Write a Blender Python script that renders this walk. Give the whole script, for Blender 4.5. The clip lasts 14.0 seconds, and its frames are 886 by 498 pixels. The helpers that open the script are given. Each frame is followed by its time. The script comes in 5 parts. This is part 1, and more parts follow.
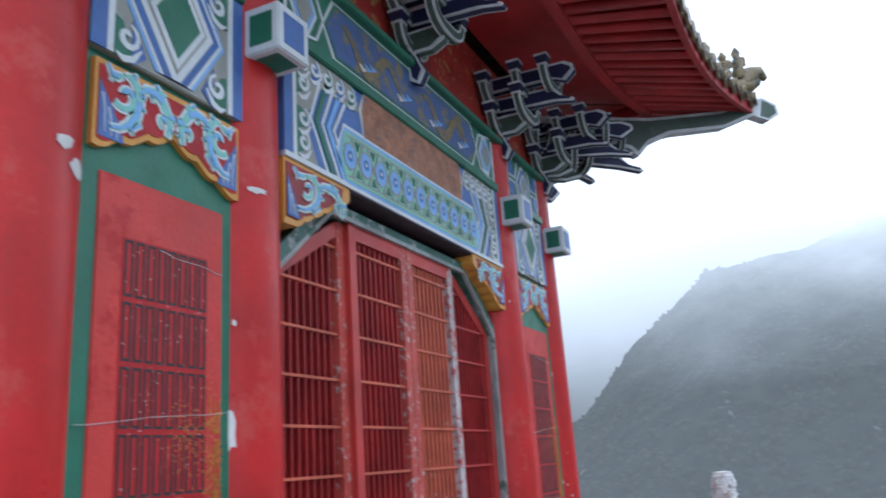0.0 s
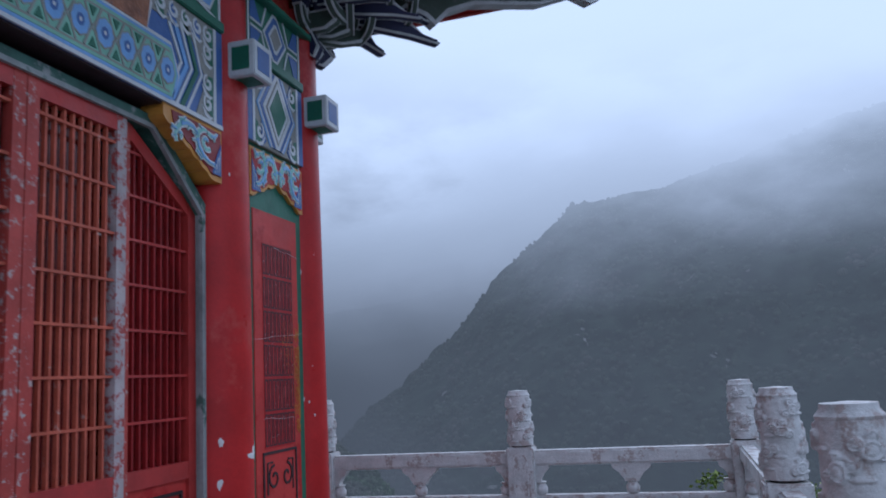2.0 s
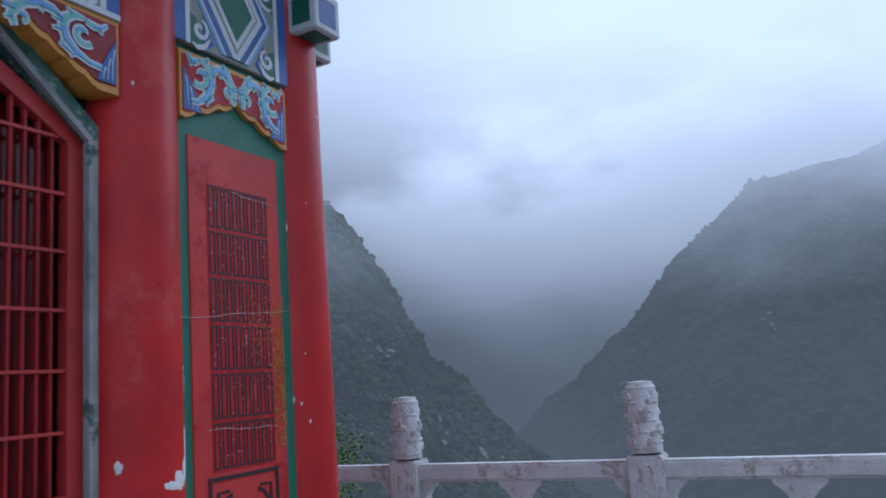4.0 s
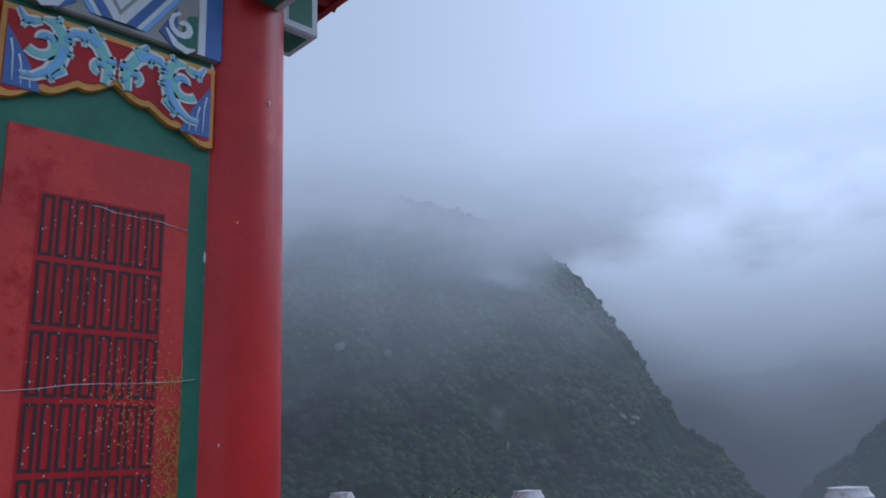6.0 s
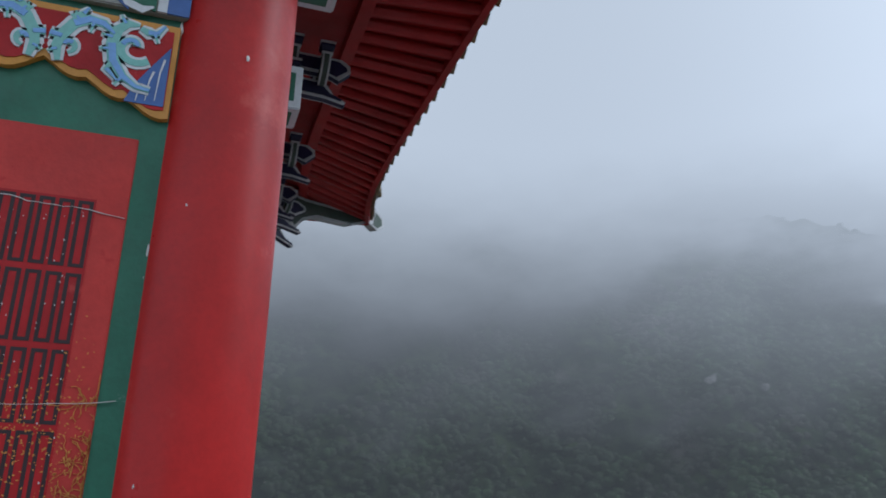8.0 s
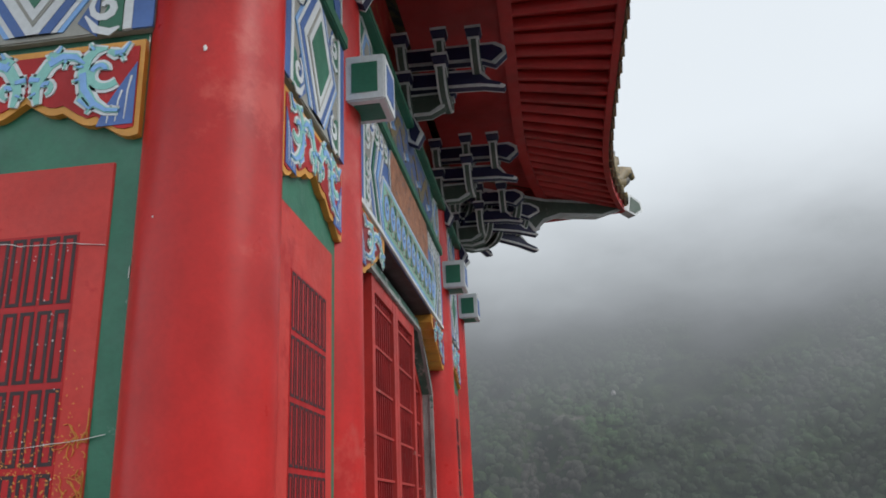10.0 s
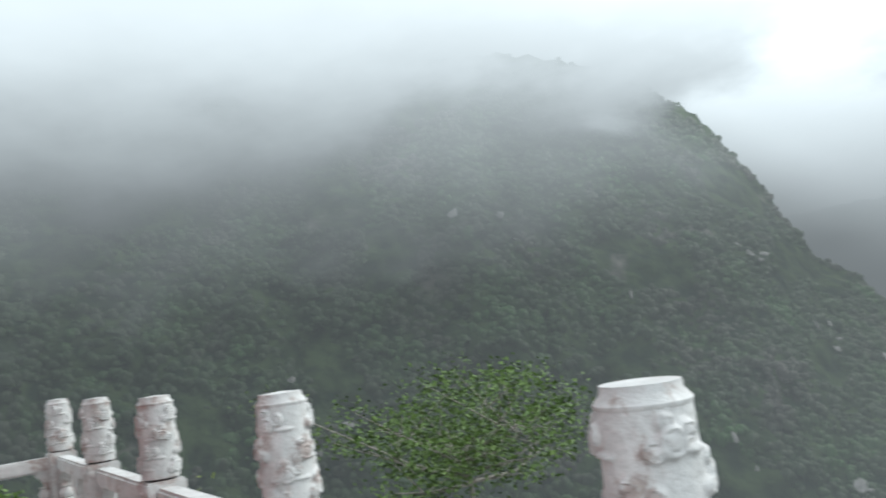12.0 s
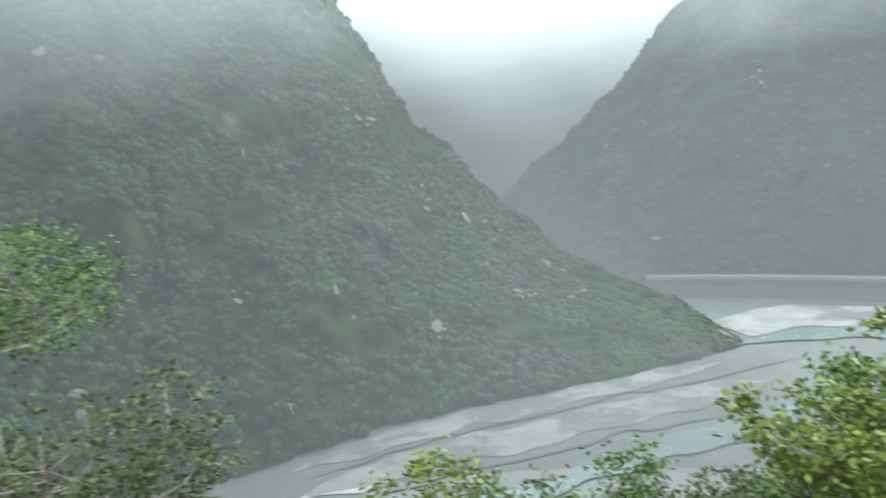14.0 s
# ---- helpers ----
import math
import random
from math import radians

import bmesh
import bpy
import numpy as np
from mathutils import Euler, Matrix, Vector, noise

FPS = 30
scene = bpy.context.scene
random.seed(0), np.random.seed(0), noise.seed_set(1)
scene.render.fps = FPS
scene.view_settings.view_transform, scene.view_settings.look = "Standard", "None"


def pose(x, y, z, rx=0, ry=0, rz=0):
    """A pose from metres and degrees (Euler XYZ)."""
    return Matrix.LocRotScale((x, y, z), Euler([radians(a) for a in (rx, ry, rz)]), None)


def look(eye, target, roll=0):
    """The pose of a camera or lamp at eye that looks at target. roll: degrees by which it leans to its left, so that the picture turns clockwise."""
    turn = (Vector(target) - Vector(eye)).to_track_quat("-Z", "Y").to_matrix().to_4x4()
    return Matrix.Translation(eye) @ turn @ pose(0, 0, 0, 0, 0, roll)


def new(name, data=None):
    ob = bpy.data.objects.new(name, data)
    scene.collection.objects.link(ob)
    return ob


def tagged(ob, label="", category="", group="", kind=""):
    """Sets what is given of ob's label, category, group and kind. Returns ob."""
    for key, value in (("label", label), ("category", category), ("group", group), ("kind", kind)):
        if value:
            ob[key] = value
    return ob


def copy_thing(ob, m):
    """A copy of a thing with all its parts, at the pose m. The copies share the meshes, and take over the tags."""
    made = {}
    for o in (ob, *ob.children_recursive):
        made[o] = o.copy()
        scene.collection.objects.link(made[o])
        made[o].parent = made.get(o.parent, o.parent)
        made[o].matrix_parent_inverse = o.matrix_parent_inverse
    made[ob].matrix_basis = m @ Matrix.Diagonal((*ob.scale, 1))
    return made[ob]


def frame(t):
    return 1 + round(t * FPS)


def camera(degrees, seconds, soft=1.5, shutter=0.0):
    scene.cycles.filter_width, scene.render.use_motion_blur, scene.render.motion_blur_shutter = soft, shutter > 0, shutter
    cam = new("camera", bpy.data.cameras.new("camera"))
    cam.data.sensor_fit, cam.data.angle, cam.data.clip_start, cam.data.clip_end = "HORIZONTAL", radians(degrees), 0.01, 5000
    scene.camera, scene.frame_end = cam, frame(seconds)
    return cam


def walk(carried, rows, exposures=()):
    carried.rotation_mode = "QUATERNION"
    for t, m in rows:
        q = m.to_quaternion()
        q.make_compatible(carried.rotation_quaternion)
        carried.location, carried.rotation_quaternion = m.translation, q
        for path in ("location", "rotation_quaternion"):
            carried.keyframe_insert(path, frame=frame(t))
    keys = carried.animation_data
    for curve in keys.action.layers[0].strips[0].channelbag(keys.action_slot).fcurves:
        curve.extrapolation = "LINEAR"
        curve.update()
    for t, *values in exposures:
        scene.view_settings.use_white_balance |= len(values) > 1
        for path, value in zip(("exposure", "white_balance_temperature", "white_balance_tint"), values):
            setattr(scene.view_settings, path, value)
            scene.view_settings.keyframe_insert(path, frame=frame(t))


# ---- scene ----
cam = camera(58.6, 14.0, soft=1.7, shutter=0.4)
PATH = [
    (0, (-0.125, -0.231, 1.57), (-0.924, 1.524, 2.099), -4.0),
    (0.5, (-0.066, -0.022, 1.558), (-0.692, 1.808, 2.066), -2.5),
    (1, (0.19, 0.326, 1.525), (-0.335, 2.192, 2.017), -4.0),
    (1.5, (0.254, 0.693, 1.484), (-0.258, 2.583, 1.892), -3.9),
    (2, (0.246, 1.086, 1.476), (-0.282, 2.987, 1.799), -3.2),
    (2.5, (0.318, 1.509, 1.459), (-0.245, 3.405, 1.758), -3.7),
    (2.7, (0.363, 1.652, 1.408), (-0.254, 3.529, 1.721), -4.0),
    (4.8, (0.363, 3.461, 1.487), (-0.747, 5.09, 1.825), -2.9),
    (5, (0.356, 3.624, 1.518), (-0.806, 5.212, 1.871), -2.3),
    (5.5, (0.348, 4.039, 1.505), (-0.909, 5.523, 1.973), -1.9),
    (6, (0.317, 4.409, 1.518), (-1.053, 5.768, 2.042), -2.6),
    (6.5, (0.166, 4.745, 1.514), (-1.269, 6.012, 2.091), -2.9),
    (7, (0.176, 5.063, 1.541), (-1.372, 6.183, 2.132), -2.7),
    (7.5, (0.172, 5.388, 1.575), (-1.538, 6.203, 2.217), -0.7),
    (7.7, (0.169, 5.516, 1.585), (-1.589, 6.234, 2.212), 0.6),
    (9.8, (-0.186, 6.531, 1.59), (-2.065, 6.343, 2.248), -2.5),
    (10, (-0.216, 6.567, 1.584), (-2.094, 6.329, 2.228), -2.6),
    (10.5, (-0.168, 6.693, 1.572), (-2.094, 6.681, 2.111), -3.5),
    (11, (-0.111, 6.852, 1.525), (-2.006, 7.32, 1.957), -4.9),
    (11.5, (0.103, 6.977, 1.505), (-1.667, 7.855, 1.814), -6.2),
    (12, (0.036, 7.197, 1.484), (-1.584, 8.351, 1.694), -7.4),
    (12.5, (0.006, 7.42, 1.468), (-1.463, 8.77, 1.604), -7.5),
    (13, (0.149, 7.642, 1.437), (-1.195, 9.122, 1.446), -6.5),
    (13.5, (0.249, 7.765, 1.41), (-0.932, 9.372, 1.265), -5.5),
    (14, (0.525, 8.122, 1.384), (-0.423, 9.864, 1.131), -5.7),
]

walk(
    cam,
    [(t, look(eye, target, roll)) for t, eye, target, roll in PATH],
    exposures=[(0.0, 0.9, 5600, 12), (0.5, 0.45, 5600, 13), (1.2, -0.05, 5200, 15), (1.5, -0.2, 5130, 17), (2.5, -0.15, 5120, 17), (5.0, 0.02, 5120, 17), (6.0, -0.2, 5120, 16), (7.5, -0.05, 5500, 13), (10.0, 0.62, 6500, 12), (11.0, 0.82, 6350, 9), (12.0, 0.82, 6300, 6), (13.0, 1.12, 6300, 5), (13.5, 1.32, 6300, 4), (14.0, 1.5, 6300, 3)],
)

# ---- light: an overcast day ----
world = bpy.data.worlds.new("overcast_sky")
scene.world = world
world.use_nodes = True
wt = world.node_tree
sky = wt.nodes.new("ShaderNodeTexSky")
sky.sky_type, sky.sun_disc, sky.sun_elevation, sky.sun_rotation = "NISHITA", False, radians(36), radians(14)
veil = wt.nodes.new("ShaderNodeMixRGB")
veil.inputs[0].default_value = 0.93
veil.inputs[2].default_value = (9.0, 9.6, 10.2, 1)
wt.links.new(sky.outputs[0], veil.inputs[1])
back = wt.nodes["Background"]
wt.links.new(veil.outputs[0], back.inputs[0])
back.inputs[1].default_value = 0.1
sun = new("sun", bpy.data.lights.new("sun", "SUN"))
sun.data.energy, sun.data.angle, sun.data.color = 1.1, radians(30), (1, 0.97, 0.93)
sun.matrix_world = look((25, 100, 75), (0, 0, 0))


# ---- materials ----
def material(name, rgb, rough=0.6, metal=0.0, vary=0.12, scale=3.0, fine=60.0, bump=0.15, second=None, amount=0.5, patch=1.2, spec=0.5):
    """Paint or stone: a base colour with broad and fine variation, a second colour in patches, and a fine relief."""
    m = bpy.data.materials.new(name)
    m.use_nodes = True
    t = m.node_tree
    b = t.nodes["Principled BSDF"]
    co = t.nodes.new("ShaderNodeTexCoord")

    def tex(s, detail=6.0, rough_=0.6):
        n = t.nodes.new("ShaderNodeTexNoise")
        n.inputs["Scale"].default_value, n.inputs["Detail"].default_value, n.inputs["Roughness"].default_value = s, detail, rough_
        t.links.new(co.outputs["Object"], n.inputs["Vector"])
        return n.outputs["Fac"]

    def ramp(src, a, c0, bpos, c1):
        r = t.nodes.new("ShaderNodeValToRGB")
        r.color_ramp.elements[0].position, r.color_ramp.elements[0].color = a, c0
        r.color_ramp.elements[1].position, r.color_ramp.elements[1].color = bpos, c1
        t.links.new(src, r.inputs[0])
        return r.outputs[0]

    lo = tuple(c * (1 - vary) for c in rgb) + (1,)
    hi = tuple(min(1, c * (1 + vary)) for c in rgb) + (1,)
    col = ramp(tex(scale), 0.35, lo, 0.65, hi)
    f = tex(fine, 4.0)
    mix = t.nodes.new("ShaderNodeMixRGB")
    mix.blend_type = "MULTIPLY"
    mix.inputs[0].default_value = 0.35
    t.links.new(col, mix.inputs[1])
    t.links.new(ramp(f, 0.3, (0.7, 0.7, 0.7, 1), 0.6, (1, 1, 1, 1)), mix.inputs[2])
    out = mix.outputs[0]
    if second:
        two = t.nodes.new("ShaderNodeMixRGB")
        t.links.new(ramp(tex(patch, 8.0, 0.7), 1 - amount, (0, 0, 0, 1), min(1.0, 1.06 - amount), (1, 1, 1, 1)), two.inputs[0])
        t.links.new(out, two.inputs[1])
        two.inputs[2].default_value = (*second, 1)
        out = two.outputs[0]
    t.links.new(out, b.inputs["Base Color"])
    b.inputs["Metallic"].default_value = metal
    b.inputs["Specular IOR Level"].default_value = spec
    t.links.new(ramp(tex(scale * 2.3), 0.3, (max(0.02, rough - 0.1),) * 3 + (1,), 0.7, (min(1, rough + 0.1),) * 3 + (1,)), b.inputs["Roughness"])
    bp = t.nodes.new("ShaderNodeBump")
    bp.inputs["Strength"].default_value, bp.inputs["Distance"].default_value = bump, 0.01
    t.links.new(f, bp.inputs["Height"])
    t.links.new(bp.outputs[0], b.inputs["Normal"])
    return m


RED = material("red_lacquer", (0.42, 0.020, 0.018), 0.36, vary=0.22, scale=2.0, second=(0.46, 0.055, 0.045), amount=0.45, patch=1.3, bump=0.05, spec=0.25)
RED_PANEL = material("faded_red_paint", (0.48, 0.040, 0.032), 0.5, vary=0.15, scale=3.0, second=(0.36, 0.012, 0.012), amount=0.47, patch=2.5, spec=0.3)
RED_DEEP = material("deep_red_paint", (0.36, 0.010, 0.012), 0.5, vary=0.2, scale=5, second=(0.44, 0.045, 0.04), amount=0.42, patch=6, spec=0.3)
RED_DARK = material("dark_red_paint", (0.22, 0.008, 0.010), 0.5, vary=0.2)
RED_DOOR = material("worn_red_door_paint", (0.38, 0.030, 0.024), 0.5, vary=0.18, scale=4, second=(0.45, 0.30, 0.26), amount=0.34, patch=9)
RED_BAR = material("dull_red_bar_paint", (0.26, 0.014, 0.014), 0.5, vary=0.25, scale=5, spec=0.3)
RED_EAVE = material("red_eave_paint", (0.38, 0.016, 0.015), 0.6, vary=0.2, scale=2.5)
GREEN = material("green_paint", (0.018, 0.13, 0.075), 0.5, vary=0.15, scale=4, second=(0.12, 0.2, 0.16), amount=0.3, patch=14)
JAMB = material("bare_grey_jamb", (0.27, 0.29, 0.28), 0.7, vary=0.3, scale=5, second=(0.06, 0.12, 0.095), amount=0.42, patch=5)
STILE_BARE = material("flaking_white_stile", (0.42, 0.36, 0.35), 0.7, vary=0.2, scale=6, second=(0.34, 0.05, 0.04), amount=0.49, patch=30)
GREEN_WORN = material("weathered_green_frame", (0.05, 0.13, 0.10), 0.6, vary=0.3, scale=6, second=(0.30, 0.32, 0.31), amount=0.45, patch=7)
PALE_GREEN = material("pale_green_paint", (0.22, 0.46, 0.34), 0.55, vary=0.12)
BLUE = material("blue_paint", (0.05, 0.12, 0.33), 0.5, vary=0.15, scale=5)
SKYBLUE = material("light_blue_paint", (0.18, 0.36, 0.66), 0.5, vary=0.12)
CYAN = material("pale_cyan_paint", (0.20, 0.47, 0.42), 0.5, vary=0.12)
NAVY = material("navy_paint", (0.008, 0.010, 0.05), 0.6, vary=0.2)
EDGE = material("weathered_white_edge", (0.50, 0.52, 0.52), 0.65, vary=0.2, scale=6, second=(0.3, 0.32, 0.32), amount=0.4, patch=14)
BRACKET_GREEN = material("faded_bracket_green", (0.055, 0.085, 0.065), 0.6, vary=0.2, second=(0.15, 0.16, 0.15), amount=0.4, patch=10)
# paint of the carved frames, and the painted shade under the door beam
BLACK = material("black_brown_paint_and_shade", (0.022, 0.008, 0.010), 0.6)
WHITE = material("white_trim_paint", (0.58, 0.61, 0.62), 0.55, vary=0.08, second=(0.42, 0.42, 0.4), amount=0.3, patch=12)
GREYLINE = material("grey_line_paint", (0.27, 0.27, 0.24), 0.6)
GOLD = material("ochre_yellow_paint", (0.55, 0.25, 0.035), 0.5, vary=0.12)
COPPER = material("brown_relief_paint", (0.30, 0.13, 0.07), 0.6, vary=0.3, scale=14, fine=40, bump=0.8, second=(0.12, 0.10, 0.11), amount=0.42, patch=22)
DRAGON_BLUE = material("blue_with_gilt_relief", (0.055, 0.10, 0.24), 0.55, vary=0.2, second=(0.19, 0.15, 0.075), amount=0.48, patch=7)
DRAGON_RED = material("red_with_gilt_relief", (0.32, 0.02, 0.015), 0.55, vary=0.2, second=(0.36, 0.22, 0.06), amount=0.43, patch=16)
GILT = material("dull_gilt_paint", (0.17, 0.125, 0.05), 0.5, vary=0.3, scale=20, second=(0.05, 0.08, 0.14), amount=0.45, patch=25)
PLASTER = material("bare_plaster_chip", (0.62, 0.6, 0.58), 0.85)
STONE = material("white_painted_stone", (0.57, 0.56, 0.545), 0.7, vary=0.15, scale=5, fine=45, bump=0.6, second=(0.37, 0.31, 0.285), amount=0.47, patch=7)
GROOVE = material("dark_stone_joint", (0.04, 0.035, 0.035), 0.9)
TILE = material("yellow_glazed_tile", (0.20, 0.145, 0.06), 0.45, vary=0.35, scale=8, second=(0.05, 0.045, 0.04), amount=0.5, patch=8)
RED_FADED = material("sun_faded_red_paint", (0.46, 0.10, 0.055), 0.55, vary=0.2, scale=5, second=(0.5, 0.36, 0.3), amount=0.36, patch=11, spec=0.3)
STILE = material("peeling_red_stile_paint", (0.40, 0.06, 0.045), 0.55, vary=0.2, scale=4, second=(0.44, 0.38, 0.35), amount=0.44, patch=26, spec=0.3)
PANE = material("dark_glass_pane", (0.10, 0.007, 0.007), 0.16, vary=0.3, scale=2, fine=9, bump=0.06)
ROOM = material("dim_room_board", (0.05, 0.012, 0.010), 0.8)
PAVING = material("grey_paving", (0.31, 0.30, 0.29), 0.75, vary=0.15, scale=2)


# ---- mesh helpers ----
class Geo:
    def __init__(self):
        self.v, self.f, self.m = [], [], []

    def add(self, vs, fs, mi=0):
        k = len(self.v)
        self.v += [tuple(p) for p in vs]
        self.f += [tuple(i + k for i in f) for f in fs]
        self.m += [mi] * len(fs)
        return self

    def box(self, x0, x1, y0, y1, z0, z1, mi=0):
        vs = [(x, y, z) for z in (z0, z1) for y in (y0, y1) for x in (x0, x1)]
        return self.add(vs, [(0, 2, 3, 1), (4, 5, 7, 6), (0, 1, 5, 4), (2, 6, 7, 3), (0, 4, 6, 2), (1, 3, 7, 5)], mi)

    def prism(self, pts, y0, y1, mi=0, side=None):
        """A plate with the outline pts in x and z, from y0 (its front) back to y1."""
        n = len(pts)
        area = sum(pts[i][0] * pts[(i + 1) % n][1] - pts[(i + 1) % n][0] * pts[i][1] for i in range(n))
        p = list(pts) if area > 0 else list(reversed(pts))
        vs = [(x, y0, z) for x, z in p] + [(x, y1, z) for x, z in p]
        self.add(vs, [tuple(range(n)), tuple(range(2 * n - 1, n - 1, -1))], mi)
        k = len(self.v) - 2 * n
        for i in range(n):
            j = (i + 1) % n
            self.f.append((k + j, k + i, k + n + i, k + n + j))
            self.m.append(mi if side is None else side)
        return self

    def ring(self, outer, inner, y0, y1, mi=0):
        n = len(outer)
        vs = [(x, y, z) for y in (y0, y1) for loop in (outer, inner) for x, z in loop]
        fs = []
        for i in range(n):
            j = (i + 1) % n
            fs += [(i, j, n + j, n + i), (2 * n + j, 2 * n + i, 3 * n + i, 3 * n + j), (j, i, 2 * n + i, 2 * n + j), (n + i, n + j, 3 * n + j, 3 * n + i)]
        return self.add(vs, fs, mi)

    def strip(self, path, widths, y0, y1, mi=0):
        """A flat ribbon along a path in x and z."""
        L, R = [], []
        n = len(path)
        for i, (x, z) in enumerate(path):
            a, b = path[max(i - 1, 0)], path[min(i + 1, n - 1)]
            dx, dz = b[0] - a[0], b[1] - a[1]
            d = math.hypot(dx, dz) or 1
            w = widths[i] / 2 if isinstance(widths, (list, tuple)) else widths / 2
            L.append((x - dz / d * w, z + dx / d * w))
            R.append((x + dz / d * w, z - dx / d * w))
        vs = [(x, y, z) for y in (y0, y1) for side in (L, R) for x, z in side]
        fs = []
        for i in range(n - 1):
            fs += [(i, n + i, n + i + 1, i + 1), (i + 1, 2 * n + i + 1, 2 * n + i, i), (n + i, 3 * n + i, 3 * n + i + 1, n + i + 1)]
        fs += [(0, 2 * n, 3 * n, n), (n - 1, 2 * n - 1, 4 * n - 1, 3 * n - 1)]
        return self.add(vs, fs, mi)

    def tube(self, path, radii, n=8, mi=0):
        path = [Vector(p) for p in path]
        vs = []
        for i, p in enumerate(path):
            d = (path[min(i + 1, len(path) - 1)] - path[max(i - 1, 0)]).normalized()
            a = d.cross(Vector((0, 0, 1)) if abs(d.z) < 0.9 else Vector((1, 0, 0))).normalized()
            b = d.cross(a)
            r = radii[i] if isinstance(radii, (list, tuple)) else radii
            vs += [p + r * (math.cos(6.28318 * k / n) * a + math.sin(6.28318 * k / n) * b) for k in range(n)]
        m = len(path)
        fs = [(i * n + k, i * n + (k + 1) % n, (i + 1) * n + (k + 1) % n, (i + 1) * n + k) for i in range(m - 1) for k in range(n)]
        fs += [tuple(range(n - 1, -1, -1)), tuple(range((m - 1) * n, m * n))]
        return self.add(vs, fs, mi)

    def lathe(self, prof, n=24, c=(0, 0), mi=0):
        vs = [(c[0] + r * math.cos(6.28318 * k / n), c[1] + r * math.sin(6.28318 * k / n), z) for r, z in prof for k in range(n)]
        m = len(prof)
        fs = [(i * n + k, i * n + (k + 1) % n, (i + 1) * n + (k + 1) % n, (i + 1) * n + k) for i in range(m - 1) for k in range(n)]
        fs += [tuple(range(n - 1, -1, -1)), tuple(range((m - 1) * n, m * n))]
        return self.add(vs, fs, mi)

    def mesh(self, name, mats, smooth=False, bevel=0.0, fix=True):
        me = bpy.data.meshes.new(name)
        me.from_pydata(self.v, [], self.f)
        for m in mats:
            me.materials.append(m)
        me.polygons.foreach_set("material_index", self.m)
        if fix or bevel:
            bm = bmesh.new()
            bm.from_mesh(me)
            bmesh.ops.recalc_face_normals(bm, faces=bm.faces)
            if bevel:
                bmesh.ops.bevel(bm, geom=list(bm.edges), offset=bevel, segments=2, affect="EDGES", clamp_overlap=True)
            bm.to_mesh(me)
            bm.free()
        if smooth:
            me.polygons.foreach_set("use_smooth", [True] * len(me.polygons))
            me.set_sharp_from_angle(angle=radians(smooth if smooth is not True else 40))
        return me


def thing(name, m, label, category, group="", kind="", data=None):
    ob = new(name, data)
    ob.matrix_world = m
    return tagged(ob, label, category, group, kind)


def part(name, geo, mats, parent, label="", smooth=False, bevel=0.0, fix=True, at=None):
    mats = mats if isinstance(mats, (list, tuple)) else [mats]
    ob = new(name, geo if isinstance(geo, bpy.types.Mesh) else geo.mesh(name, mats, smooth, bevel, fix))
    ob.parent = parent
    if at is not None:
        ob.matrix_basis = at
    return tagged(ob, label)


def solid(name, geo, mats, m, label, category, group="", kind="", smooth=False, bevel=0.0, fix=True):
    mats = mats if isinstance(mats, (list, tuple)) else [mats]
    return thing(name, m, label, category, group, kind, geo.mesh(name, mats, smooth, bevel, fix))


def rect(x0, x1, z0, z1):
    return [(x0, z0), (x1, z0), (x1, z1), (x0, z1)]


# ---- plan ----
CX, CY, HALF, OUT = -4.35, 3.425, 2.295, 0.13  # centre of the pavilion, half the column square, panel plane in front of the columns
INNER, R = 1.365, 0.184
EAST = pose(CX + HALF + OUT, CY, 0, 0, 0, 90)  # face frames: x to the right seen from outside, y inwards, z up
NORTH = pose(CX, CY + HALF + OUT, 0, 0, 0, 180)
WEST = pose(CX - HALF - OUT, CY, 0, 0, 0, -90)
SOUTH = pose(CX, CY - HALF - OUT, 0, 0, 0, 0)
FACES = (EAST, NORTH)


def shift(x, y=0.0, z=0.0):
    return Matrix.Translation((x, y, z))

# ---- ground and closing walls ----
g = Geo().box(-9.2, 1.15, -6.0, 8.75, -0.4, 0.0)
solid("pavement", g, PAVING, Matrix(), "grey paved terrace round the pavilion", "terrace", kind="structure")
T = 0.2
for nm, m in (("wall_south", SOUTH), ("wall_west", WEST)):
    g = Geo().box(-HALF + 0.1, HALF - 0.1, 0.02, 0.02 + T, 0.0, 3.95)
    solid(nm, g, RED_PANEL, m, "plain red painted wall between columns", "wall", kind="structure")
g = Geo().box(CX - HALF, CX + HALF, CY - HALF, CY + HALF, 4.0, 4.1)
solid("ceiling", g, ROOM, Matrix(), "dark wooden ceiling inside the pavilion", "ceiling", kind="structure")

# ---- columns ----
cg = Geo().lathe([(R + 0.006, 0.0), (R + 0.005, 0.5), (R + 0.003, 1.5), (R, 2.6), (R - 0.004, 3.95)], 40)
col = solid("column", cg, RED, pose(CX + HALF, CY + HALF, 0), "round red lacquered column with chipped paint", "column", "columns of the pavilion", smooth=30)
for sx, sy in ((1, -1), (-1, 1), (-1, -1)):
    copy_thing(col, pose(CX + sx * HALF, CY + sy * HALF, 0, 0, 0, 70 * sx + 30 * sy))
for k, m in enumerate((EAST, NORTH, SOUTH, WEST)):
    for s in (-1, 1):
        copy_thing(col, m @ pose(s * INNER, OUT, 0, 0, 0, 50 * k + 20 * s))


# ---- painted pieces ----
def spiral(cx, cz, r0, r1, a0, turns, n=16):
    return [(cx + (r0 + (r1 - r0) * i / n) * math.cos(a0 + turns * 6.28318 * i / n), cz + (r0 + (r1 - r0) * i / n) * math.sin(a0 + turns * 6.28318 * i / n)) for i in range(n + 1)]


